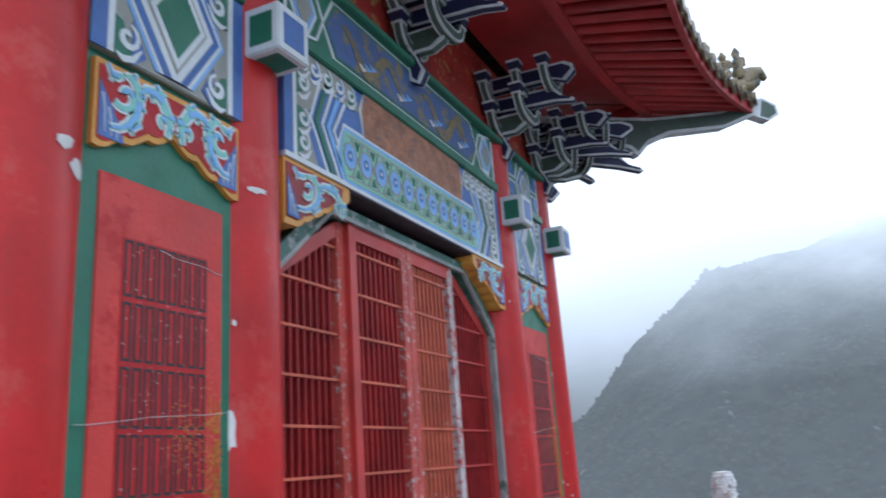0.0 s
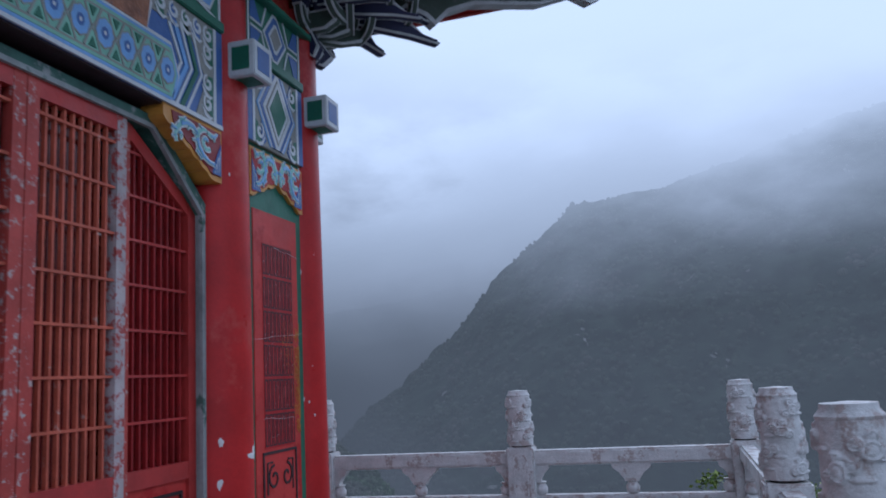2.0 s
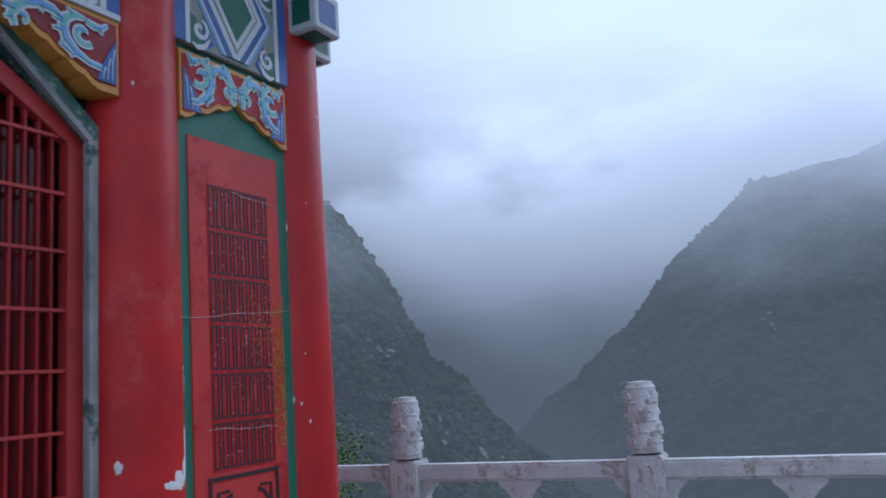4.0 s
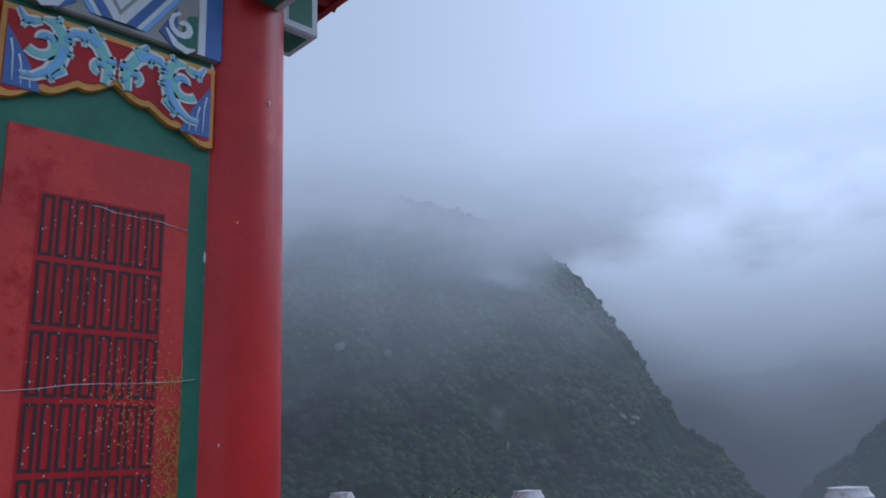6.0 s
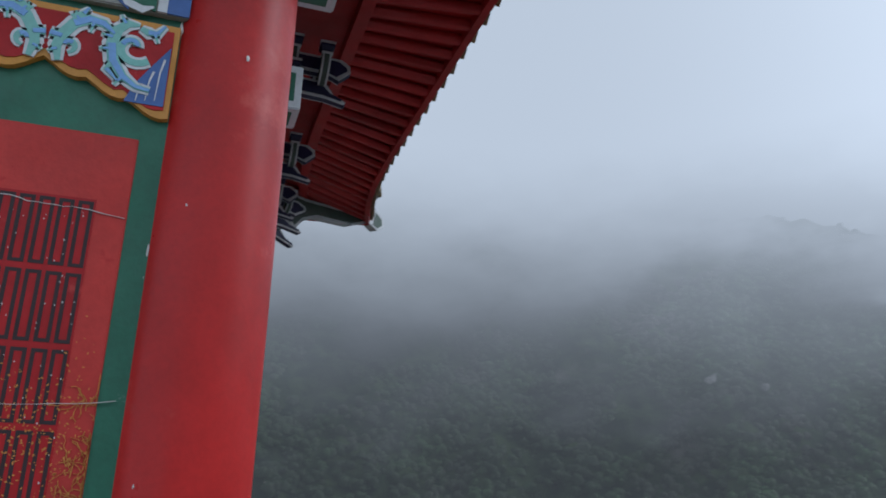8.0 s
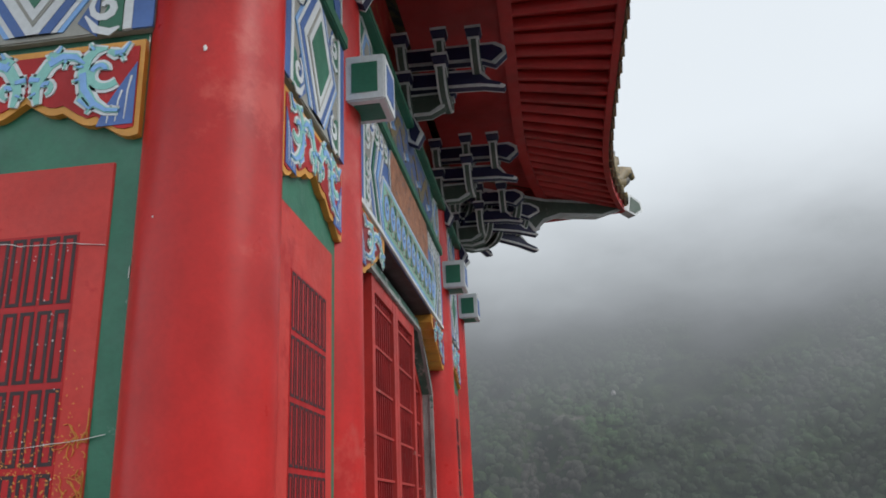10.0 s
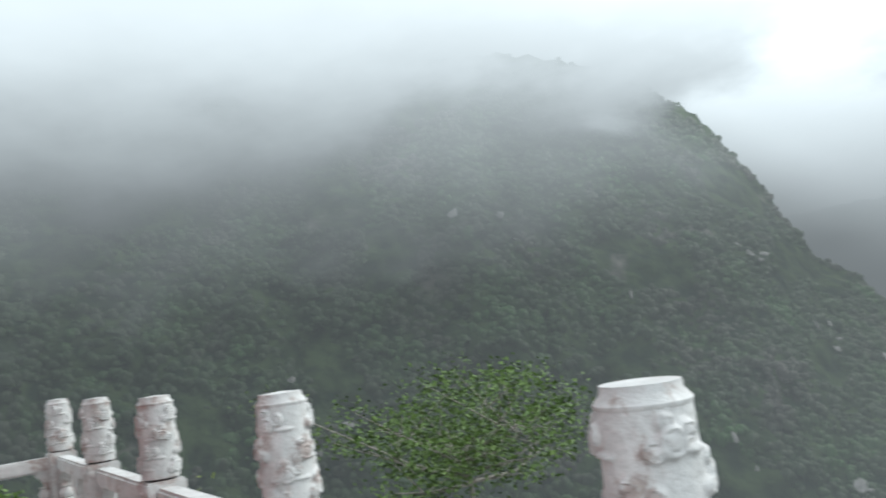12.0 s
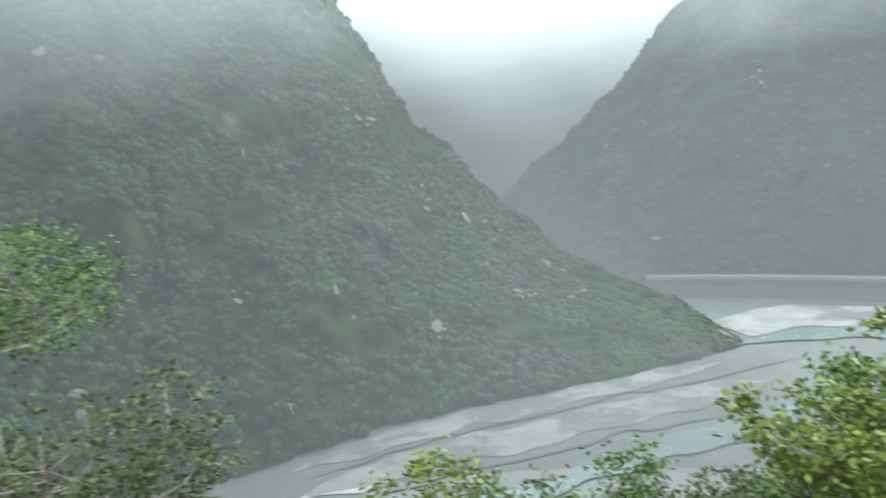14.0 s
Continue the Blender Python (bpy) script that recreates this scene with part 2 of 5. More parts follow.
def taper(n, w0, w1, w2):
    return [w0 + (w1 - w0) * min(1, 2 * i / n) if i * 2 <= n else w1 + (w2 - w1) * (2 * i / n - 1) for i in range(n + 1)]


def scroll(w, h, sx=1):
    """One half of the leaf scroll, from its outer curl to the middle."""
    q = []
    p = spiral(0.30 * w, 0.62 * h, 0.03 * h, 0.22 * h, 2.6, -0.8)
    q.append((p, taper(16, 0.12 * h, 0.13 * h, 0.12 * h)))
    q.append(([(0.12 * w, 0.12 * h), (0.24 * w, 0.14 * h), (0.36 * w, 0.24 * h), (0.46 * w, 0.42 * h), (0.49 * w, 0.62 * h), (0.46 * w, 0.80 * h), (0.38 * w, 0.90 * h), (0.28 * w, 0.90 * h)], [0.02, 0.10 * h, 0.15 * h, 0.19 * h, 0.20 * h, 0.18 * h, 0.15 * h, 0.05 * h]))
    q.append(([(0.06 * w, 0.95 * h), (0.12 * w, 0.84 * h), (0.20 * w, 0.83 * h), (0.27 * w, 0.87 * h)], [0.01, 0.10 * h, 0.14 * h, 0.02]))
    q.append(([(0.40 * w, 0.18 * h), (0.50 * w, 0.30 * h), (0.47 * w, 0.42 * h)], [0.01, 0.10 * h, 0.05 * h]))
    q.append(([(0.48 * w, 0.74 * h), (0.58 * w, 0.84 * h), (0.70 * w, 0.86 * h), (0.82 * w, 0.78 * h), (0.90 * w, 0.62 * h), (0.93 * w, 0.48 * h), (0.90 * w, 0.30 * h)], [0.06 * h, 0.16 * h, 0.19 * h, 0.20 * h, 0.19 * h, 0.16 * h, 0.02]))
    q.append((spiral(0.84 * w, 0.50 * h, 0.03 * h, 0.09 * h, 0.2, 0.7, 10), taper(10, 0.10 * h, 0.12 * h, 0.05 * h)))
    q.append(([(0.72 * w, 1.0 * h), (0.76 * w, 0.92 * h), (0.84 * w, 0.84 * h)], [0.01, 0.10 * h, 0.04]))
    for x, z, dx, dz in ((0.50, 0.55, 0.09, -0.02), (0.49, 0.70, 0.10, 0.02), (0.36, 0.22, 0.06, -0.10), (0.40, 0.90, 0.05, 0.10), (0.66, 0.84, 0.02, -0.14), (0.78, 0.82, 0.05, 0.12), (0.92, 0.44, 0.07, -0.05), (0.16, 0.84, -0.05, -0.12)):
        q.append(([(x * w, z * h), ((x + 0.6 * dx) * w, (z + 0.45 * dz) * h), ((x + dx) * w, (z + dz) * h)], [0.08 * h, 0.055 * h, 0.005]))
    q.append(([(0.90 * w, 0.60 * h), (1.0 * w, 0.62 * h)], [0.12 * h, 0.14 * h]))
    return q


def add_scroll(g, x0, z0, w, h, y, sx):
    for path, widths in scroll(w, h):
        pts = [(x0 + sx * x, z0 + z) for x, z in path]
        widths = [0.86 * v for v in widths]
        g.strip(pts, [max(0.004, v) * 1.04 + 0.009 for v in widths], y, y + 0.004, 0)
        g.strip(pts, [max(0.003, v) * 0.74 for v in widths], y - 0.002, y + 0.002, 1)
        g.strip(pts[: max(2, len(pts) // 2 + 1)], [max(0.002, v) * 0.46 for v in widths[: max(2, len(pts) // 2 + 1)]], y - 0.004, y, 2)


def scallop(x0, x1, zedge, zmid, n=6):
    """The lobed lower edge of a scroll board, rising from both sides to its middle."""
    out = []
    for side in (0, 1):
        for k in range(n // 2):
            for j in range(5):
                t = (k + j / 5) / (n / 2)
                z = zedge + (zmid - zedge) * (k + (1 - math.cos(3.14159 * j / 5)) / 2 * 0.75 + 0.25 * j / 5) / (n / 2) - 0.016 * math.sin(3.14159 * j / 5)
                out.append((t, z))
    half = out[: len(out) // 2] + [(1.0, zmid)]
    xm = (x0 + x1) / 2
    left = [(x0 + (xm - x0) * t, z) for t, z in half]
    return left + [(x1 - (xm - x0) * t, z) for t, z in reversed(half[:-1])]


def wave_fan(g, x, z0, z1, w, sx, y):
    """Blue water lines in a lower corner of a scroll board."""
    g.prism([(x, z0), (x + sx * w, z0), (x + sx * 0.8 * w, z0 + 0.3 * (z1 - z0)), (x + sx * 0.45 * w, z0 + 0.62 * (z1 - z0)), (x, z1)], y, y + 0.003, 0)
    for k in range(1, 4):
        h = (z1 - z0) * (1 - k / 4.4)
        xx = x + sx * w * k / 4.2
        g.strip([(xx, z0 + 0.1 * h), (xx - sx * 0.004, z0 + 0.7 * h), (xx - sx * 0.012, z0 + h)], [0.002, 0.004, 0.006], y - 0.002, y, 1)


P0, P1 = INNER + 0.138, HALF - 0.155  # a narrow bay between its columns
PM, PW = (P0 + P1) / 2, (P1 - P0) / 2
ZS0, ZS1, ZSM = 2.55, 2.832, 2.675  # scroll board: sides, top, middle of the lower edge


def panel_bay():
    """The narrow bay: its board, green border, faded red field with carved slots, in coordinates about the bay's middle."""
    e = thing("panel_wall", Matrix(), "red panel wall with carved slots and a green border", "wall panel", "panel walls of the pavilion")
    part("board", Geo().box(-PW - 0.04, PW + 0.04, 0.012, 0.16, 0, 2.9), GREEN, e)
    rx0, rx1 = -PW + 0.047, PW - 0.052
    field = part("red_field", Geo().box(rx0, rx1, 0.007, 0.03, 0.12, 2.485), RED_PANEL, e, "faded red painted field", bevel=0.003)
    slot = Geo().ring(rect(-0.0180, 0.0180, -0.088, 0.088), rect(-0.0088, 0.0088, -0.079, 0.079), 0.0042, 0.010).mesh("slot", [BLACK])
    part("slot_ground", Geo().box(-0.174, 0.190, 0.0055, 0.015, 1.146, 2.30), RED_DEEP, e)
    for r in range(6):
        for c in range(8):
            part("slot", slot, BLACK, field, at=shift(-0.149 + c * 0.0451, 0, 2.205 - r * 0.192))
    part("dado_frame", Geo().ring(rect(-0.2, 0.2, 0.82, 1.13), rect(-0.185, 0.185, 0.835, 1.115), 0.002, 0.010), BLACK, e)
    g = Geo()
    for sx in (-1, 1):
        g.strip([(sx * x, z) for x, z in spiral(0.075, 0.985, 0.015, 0.07, 0.3, 1.2)], 0.014, 0.002, 0.010)
        g.strip([(sx * 0.15, 0.90), (sx * 0.15, 1.07), (sx * 0.09, 1.07)], 0.014, 0.003, 0.010)
    part("carved_curl", g, BLACK, e)
    part("lower_frame", Geo().ring(rect(-0.2, 0.2, 0.25, 0.76), rect(-0.185, 0.185, 0.265, 0.745), 0.002, 0.010), BLACK, e)
    return e


def scroll_board(x0, x1):
    e = thing("scroll_board", Matrix(), "painted scroll board with pale leaves on red and an ochre edge", "carved board", "scroll boards over the panels")
    low = scallop(x0, x1, ZS0, ZSM)
    part("ochre_edge", Geo().prism(low + [(x1, ZS1), (x0, ZS1)], -0.010, 0.012), GOLD, e, "ochre yellow border")
    lowi = [(x + (0.014 if x < (x0 + x1) / 2 - 0.3 * (x1 - x0) else -0.014 if x > (x0 + x1) / 2 + 0.3 * (x1 - x0) else 0), z + 0.022) for x, z in scallop(x0, x1, ZS0, ZSM)]
    part("red_ground", Geo().prism(lowi + [(x1 - 0.014, ZS1 - 0.02), (x0 + 0.014, ZS1 - 0.02)], -0.013, -0.008), RED_DEEP, e)
    w = (x1 - x0 - 0.05) / 2
    for sx, x in ((1, x0), (-1, x1)):
        g = Geo()
        wave_fan(g, x + sx * 0.016, ZS0 + 0.03, ZS1 - 0.07, 0.10, sx, -0.015)
        part("wave_corner", g, [BLUE, WHITE], e)
        g = Geo()
        add_scroll(g, x + sx * 0.02, ZSM - 0.085, w, 0.245, -0.017, sx)
        part("leaf_scroll", g, [WHITE, CYAN, SKYBLUE], e, "pale blue and cyan leaf scroll")
    return e


B10, B11, B20, B21 = 2.845, 3.365, 3.425, 3.75  # lower and upper beam


def hexagon(cx, cz, a, b, k=0.5):
    """A lozenge with flat top and bottom cut by k."""
    return [(cx - a, cz), (cx - a * k * 0.3, cz - b), (cx + a * k * 0.3, cz - b), (cx + a, cz), (cx + a * k * 0.3, cz + b), (cx - a * k * 0.3, cz + b)]


def cut_lozenge(cx, cz, a, b, top):
    """A lozenge cut off above and below at top."""
    if b <= top:
        return [(cx - a, cz), (cx, cz - b), (cx + a, cz), (cx, cz + b)]
    k = a * (1 - top / b)
    return [(cx - a, cz), (cx - k, cz - top), (cx + k, cz - top), (cx + a, cz), (cx + k, cz + top), (cx - k, cz + top)]


def curl(g, x, z, s, sx, y, mi=0):
    g.strip([(x + sx * a, z + b) for a, b in spiral(0.4 * s, 0.1 * s, 0.08 * s, 0.42 * s, 0.4, 1.15, 12)], taper(12, 0.1 * s, 0.22 * s, 0.1 * s), y, y + 0.004, mi)
    g.strip([(x, z - 0.5 * s), (x + sx * 0.25 * s, z - 0.62 * s), (x + sx * 0.6 * s, z - 0.5 * s), (x + sx * 0.9 * s, z - 0.1 * s)], [0.05 * s, 0.2 * s, 0.2 * s, 0.05 * s], y, y + 0.004, mi)


def end_bands(g, x, z0, z1, sx, y):
    """Blue and white bands at a beam's end."""
    g.box(min(x, x + sx * 0.06), max(x, x + sx * 0.06), y, y + 0.006, z0, z1, 0)
    g.box(min(x + sx * 0.06, x + sx * 0.085), max(x + sx * 0.06, x + sx * 0.085), y - 0.002, y + 0.006, z0, z1, 1)


def lozenge_beam(x0, x1):
    """The short double beam over a narrow bay, with nested lozenges."""
    e = thing("painted_beam", Matrix(), "short painted beam with nested green and white lozenges", "painted beam", "painted beams of the pavilion")
    xm = (x0 + x1) / 2
    part("lower_beam", Geo().box(x0, x1, -0.012, 0.2, B10 + 0.02, B11), GREYLINE, e, bevel=0.004)
    g = Geo()
    y = -0.016
    for sx, x in ((1, x0), (-1, x1)):
        end_bands(g, x, B10 + 0.022, B11, sx, y)
        for zc in (B10 + 0.09, B11 - 0.09):
            g.prism([(x + sx * 0.09, zc - 0.07), (x + sx * 0.16, zc - 0.05), (x + sx * 0.12, zc + 0.06), (x + sx * 0.09, zc + 0.07)], y, y + 0.004, 2)
            g.prism([(x + sx * 0.16, zc - 0.08), (x + sx * 0.22, zc - 0.03), (x + sx * 0.16, zc + 0.08)], y, y + 0.004, 0)
            curl(g, x + sx * 0.095, zc, 0.115, sx, y - 0.002, 1)
    zc = (B10 + B11) / 2 + 0.01
    a, b = 0.245, 0.36
    for i, (s, mi) in enumerate(((1.0, 3), (0.93, 1), (0.86, 0), (0.72, 1), (0.58, 4), (0.53, 1), (0.42, 2))):
        g.prism(cut_lozenge(xm, zc, a * s, b * s, 0.232), y - 0.002 * i, y + 0.004, mi)
    part("lozenge", g, [BLUE, WHITE, GREEN, SKYBLUE, GREYLINE], e, "nested lozenge in blue, white and green")
    part("upper_beam", Geo().box(x0, x1, -0.012, 0.2, B20, B21), GREEN, e, bevel=0.004)
    g = Geo()
    zc = (B20 + B21) / 2
    for sx, x in ((1, x0), (-1, x1)):
        g.box(min(x + sx * 0.02, x + sx * 0.035), max(x + sx * 0.02, x + sx * 0.035), y, y + 0.006, B20, B21, 1)
        for k in (-1, 1):
            g.prism([(x + sx * 0.05, zc + k * 0.03), (x + sx * 0.17, zc + k * 0.03), (x + sx * 0.10, zc + k * 0.15), (x + sx * 0.05, zc + k * 0.15)], y, y + 0.004, 0)
            g.strip([(x + sx * 0.05, zc + k * 0.02), (x + sx * 0.18, zc + k * 0.02), (x + sx * 0.24, zc + k * 0.16)], 0.014, y - 0.002, y + 0.004, 1)
    for i, (s, mi) in enumerate(((1.0, 1), (0.85, 0), (0.6, 1), (0.45, 4))):
        g.prism(hexagon(xm, zc, 0.15 * s, 0.16 * s), y - 0.002 * i, y + 0.004, mi)
    part("upper_figure", g, [BLUE, WHITE, GREEN, SKYBLUE, GREYLINE], e)
    part("green_strip", Geo().box(x0, x1, -0.035, 0.2, B11, B20), GREEN, e, "dark green strip between the beams", bevel=0.006)
    return e


def long_beam(x0, x1):
    """The wide double beam over the doors."""
    e = thing("painted_beam", Matrix(), "long painted beam with a blue rosette band and gilt dragons", "painted beam", "painted beams of the pavilion")
    part("lower_beam", Geo().box(x0, x1, -0.012, 0.2, B10 - 0.02, B11), BLUE, e, bevel=0.004)
    y, zb, zt = -0.016, B10 - 0.015, B11
    # shade under the beam, painted as a black board
    part("underside", Geo().box(x0, x1, -0.004, 0.14, B10 - 0.030, B10 - 0.021), BLACK, e, "black board painting the shade under the beam")
    g = Geo()
    part("white_edge", Geo().box(x0, x1, y - 0.004, 0.01, zb - 0.004, zb + 0.018), WHITE, e)
    h = zt - zb
    for sx, x in ((1, x0), (-1, x1)):
        end_bands(g, x, zb + 0.02, zt, sx, y)
        g.prism([(x + sx * 0.085, zb + 0.02), (x + sx * 0.24, zb + 0.02), (x + sx * 0.15, zb + 0.22), (x + sx * 0.28, zt - 0.13), (x + sx * 0.62, zt - 0.12), (x + sx * 0.55, zt), (x + sx * 0.085, zt)], y + 0.001, y + 0.005, 4)
        for zc in (zb + 0.09, zb + 0.20, zt - 0.07, zt - 0.17):
            g.prism([(x + sx * 0.09, zc - 0.055), (x + sx * 0.16, zc - 0.02), (x + sx * 0.13, zc + 0.05), (x + sx * 0.09, zc + 0.055)], y - 0.001, y + 0.003, 2)
            curl(g, x + sx * 0.095, zc, 0.105, sx, y - 0.003, 1)
        for k in range(4):
            g.prism([(x + sx * (0.20 + 0.10 * k), zt - 0.12), (x + sx * (0.28 + 0.10 * k), zt - 0.10), (x + sx * (0.24 + 0.10 * k), zt - 0.01)], y - 0.001, y + 0.003, 2 if k % 2 else 0)
            curl(g, x + sx * (0.19 + 0.10 * k), zt - 0.065, 0.10, sx, y - 0.003, 1)
        zc = zb + 0.44 * h
        for i, mi in enumerate((1, 2, 1, 3, 1)):
            o = 0.19 + 0.045 * i
            g.strip([(x + sx * (o + 0.10), zt - 0.05 - 0.02 * i), (x + sx * o, zc), (x + sx * (o + 0.13), zb + 0.01)], 0.03 if mi != 1 else 0.018, y - 0.001 * i, y + 0.004, mi)
    part("chevron_end", g, [BLUE, WHITE, GREEN, SKYBLUE, GREYLINE], e, "blue, white and green chevrons")
    # the rosette band
    a0, a1, z0, z1 = x0 + 0.42, x1 - 0.42, zb + 0.035, zb + 0.265
    zc, r = (z0 + z1) / 2, (z1 - z0) / 2

    def lozenge_ends(d):
        return [(a0 - d + 0.0, zc), (a0 + 0.035, z0 - d), (a1 - 0.035, z0 - d), (a1 + d, zc), (a1 - 0.035, z1 + d), (a0 + 0.035, z1 + d)]

    g = Geo()
    g.prism(lozenge_ends(0.04), y - 0.003, y + 0.003, 1)
    g.prism(lozenge_ends(0.022), y - 0.005, y + 0.003, 2)
    g.prism(lozenge_ends(0.006), y - 0.007, y + 0.003, 0)
    band = part("rosette_band", g, [PALE_GREEN, WHITE, SKYBLUE], e, "pale green band with blue rosettes")
    rose = Geo()
    for k, (rr, mi) in enumerate(((0.056, 3), (0.050, 0), (0.022, 1), (0.008, 2))):
        rose.prism([(rr * (1 + 0.05 * math.cos(8 * t)) * math.cos(t), 1.22 * rr * (1 + 0.05 * math.cos(8 * t)) * math.sin(t)) for t in [6.28318 * i / 32 for i in range(32)]], -0.0009 * k, 0.004, mi)
    rose = rose.mesh("rosette", [SKYBLUE, BLUE, WHITE, GREYLINE])
    knot = Geo()
    for k in (-1, 1):
        knot.strip([(-0.05, -k * 0.095), (-0.02, -k * 0.03), (0.02, k * 0.03), (0.05, k * 0.095)], [0.012, 0.009, 0.009, 0.012], -0.001 * (k + 1), 0.003, 0)
        knot.prism([(-0.022, k * 0.088), (0, k * 0.045), (0.022, k * 0.088)], -0.002, 0.003, 1)
    knot = knot.mesh("knot", [GREYLINE, GREEN])
    n = 11
    for i in range(n):
        xx = a0 + 0.07 + (a1 - a0 - 0.14) * i / (n - 1)
        part("rosette", rose, SKYBLUE, band, at=shift(xx, y - 0.010, zc))
        if i < n - 1:
            part("knot", knot, GREYLINE, band, at=shift(xx + (a1 - a0 - 0.14) / (n - 1) / 2, y - 0.0095, zc))
    for s in (-1, 1):
        part("knot_row", Geo().box(a0 + 0.05, a1 - 0.05, y - 0.0075, y, zc + s * 0.10 - 0.005, zc + s * 0.10 + 0.005), GREYLINE, e)
    # brown relief field
    b0, b1 = x0 + 0.62, x1 - 0.62
    g = Geo()
    for d, mi, yy in ((0.02, 1, 0.0), (0.0, 0, 0.002)):
        g.prism([(b0 - d, zt - 0.10), (b0 + 0.02, zb + 0.30 - d), (b1 - 0.02, zb + 0.30 - d), (b1 + d, zt - 0.10), (b1 - 0.03, zt), (b0 + 0.03, zt)], y - 0.004 - yy, y + 0.003, mi)
    part("relief_field", g, [COPPER, WHITE], e, "brown relief field")
    part("green_strip", Geo().box(x0, x1, -0.035, 0.2, B11, B20), GREEN, e, "dark green strip between the beams", bevel=0.006)
    # upper beam with dragons
    part("upper_beam", Geo().box(x0, x1, -0.012, 0.2, B20, B21), GREEN, e, bevel=0.004)
    g = Geo()
    zc = (B20 + B21) / 2
    for d, mi in ((0.03, 1), (0.015, 2), (0.0, 0)):
        g.prism([(x0 + 0.33 - d, zc), (x0 + 0.42 - d, B20 + 0.035 - d), (x1 - 0.42 + d, B20 + 0.035 - d), (x1 - 0.33 + d, zc), (x1 - 0.42 + d, B21 - 0.03 + d), (x0 + 0.42 - d, B21 - 0.03 + d)], y - 0.004 + d * 0.1, y + 0.004, mi)
    for sx, x in ((1, x0), (-1, x1)):
        g.box(min(x + sx * 0.01, x + sx * 0.03), max(x + sx * 0.01, x + sx * 0.03), y, y + 0.006, B20 + 0.01, B21 - 0.01, 1)
        g.prism(hexagon(x + sx * 0.15, zc, 0.11, 0.13, 1.2), y - 0.001, y + 0.004, 1)
        g.prism(hexagon(x + sx * 0.15, zc, 0.09, 0.11, 1.2), y - 0.003, y + 0.004, 3)
        g.prism(hexagon(x + sx * 0.15, zc, 0.065, 0.075, 1.2), y - 0.005, y + 0.004, 4)
        for k in (-1, 1):
            g.strip([(x + sx * 0.05, zc + k * 0.16), (x + sx * 0.25, zc + k * 0.12), (x + sx * 0.31, zc)], 0.016, y - 0.002, y + 0.004, 1)
    part("dragon_field", g, [DRAGON_BLUE, WHITE, GREEN, SKYBLUE, GREYLINE], e, "blue field with gilt dragons")
    g = Geo()
    for k in range(4):
        x = x0 + 0.62 + k * (x1 - x0 - 1.24) / 3
        for j in range(3):
            g.strip([(x + 0.05 * j, zc - 0.07 + 0.02 * j), (x + 0.03 + 0.05 * j, zc - 0.09 + 0.02 * j), (x + 0.065 + 0.05 * j, zc - 0.08 + 0.02 * j)], [0.01, 0.028, 0.006], y - 0.008, y, 0 if j == 0 else 1)
    part("cloud", g, [PLASTER, SKYBLUE], e, "small pale clouds")
    g = Geo()
    for k in (-1, 1):
        pts = [(x0 + (x1 - x0) / 2 + k * (0.12 + 0.62 * t), zc + 0.085 * math.sin(9 * t + k) - 0.02) for t in [i / 24 for i in range(25)]]
        g.strip(pts, [0.02 + 0.05 * math.sin(3.14 * i / 24) for i in range(25)], y - 0.007, y, 0)
    part("dragon_body", g, [GILT], e)
    return e


def spandrel(sx):
    """The stepped corner piece under the door beam, x from the column inwards."""
    e = thing("corner_bracket", Matrix(), "ochre stepped corner bracket with a painted leaf scroll", "bracket", "corner brackets over the doors")
    w, z1, z0 = 0.50, B10 - 0.02, 2.54
    low = [(0, z0), (0.07, z0)]
    n = 6
    for k in range(n):
        a, b = 0.07 + (w - 0.07) * k / n, 0.07 + (w - 0.07) * (k + 1) / n
        za, zb = z0 + (z1 - 0.06 - z0) * k / n, z0 + (z1 - 0.06 - z0) * (k + 1) / n
        for j in range(1, 5):
            t = j / 4
            low.append((a + (b - a) * t, za + (zb - za) * (t * t) + 0.0))
    pts = low + [(w, z1), (0, z1)]
    body = part("ochre_body", Geo().prism([(sx * x, z) for x, z in pts], -0.008, 0.115), GOLD, e, "ochre yellow body")
    inner = [(0.014, z0 + 0.03), (0.065, z0 + 0.03)] + [(x - 0.004, z + 0.024) for x, z in low[2:-4]] + [(w - 0.06, z1 - 0.02), (0.014, z1 - 0.02)]
    part("red_ground", Geo().prism([(sx * x, z) for x, z in inner], -0.012, -0.006), RED_DARK, e)
    g = Geo()
    wave_fan(g, sx * 0.016, z0 + 0.034, z1 - 0.08, 0.08, sx, -0.016)
    part("wave_corner", g, [BLUE, WHITE], e)
    g = Geo()
    add_scroll(g, sx * 0.03, z0 + 0.055, 0.42, 0.205, -0.018, sx)
    part("leaf_scroll", g, [WHITE, CYAN, SKYBLUE], e, "pale blue and cyan leaf scroll")
    return e


def beam_end():
    e = thing("beam_end", Matrix(), "white framed box beam end with green and blue sides", "beam end", "beam ends on the columns")
    part("block", Geo().box(-0.1, 0.1, -0.18, 0.2, 3.14, 3.343), WHITE, e, bevel=0.006)
    part("end_inset", Geo().box(-0.065, 0.065, -0.1825, -0.17, 3.175, 3.308), BLUE, e)
    for s in (-1, 1):
        part("side_inset", Geo().box(min(s * 0.09, s * 0.1025), max(s * 0.09, s * 0.1025), -0.15, -0.045, 3.175, 3.308), GREEN, e)
    part("bottom_inset", Geo().box(-0.065, 0.065, -0.15, -0.045, 3.1375, 3.145), GREEN, e)
    return e


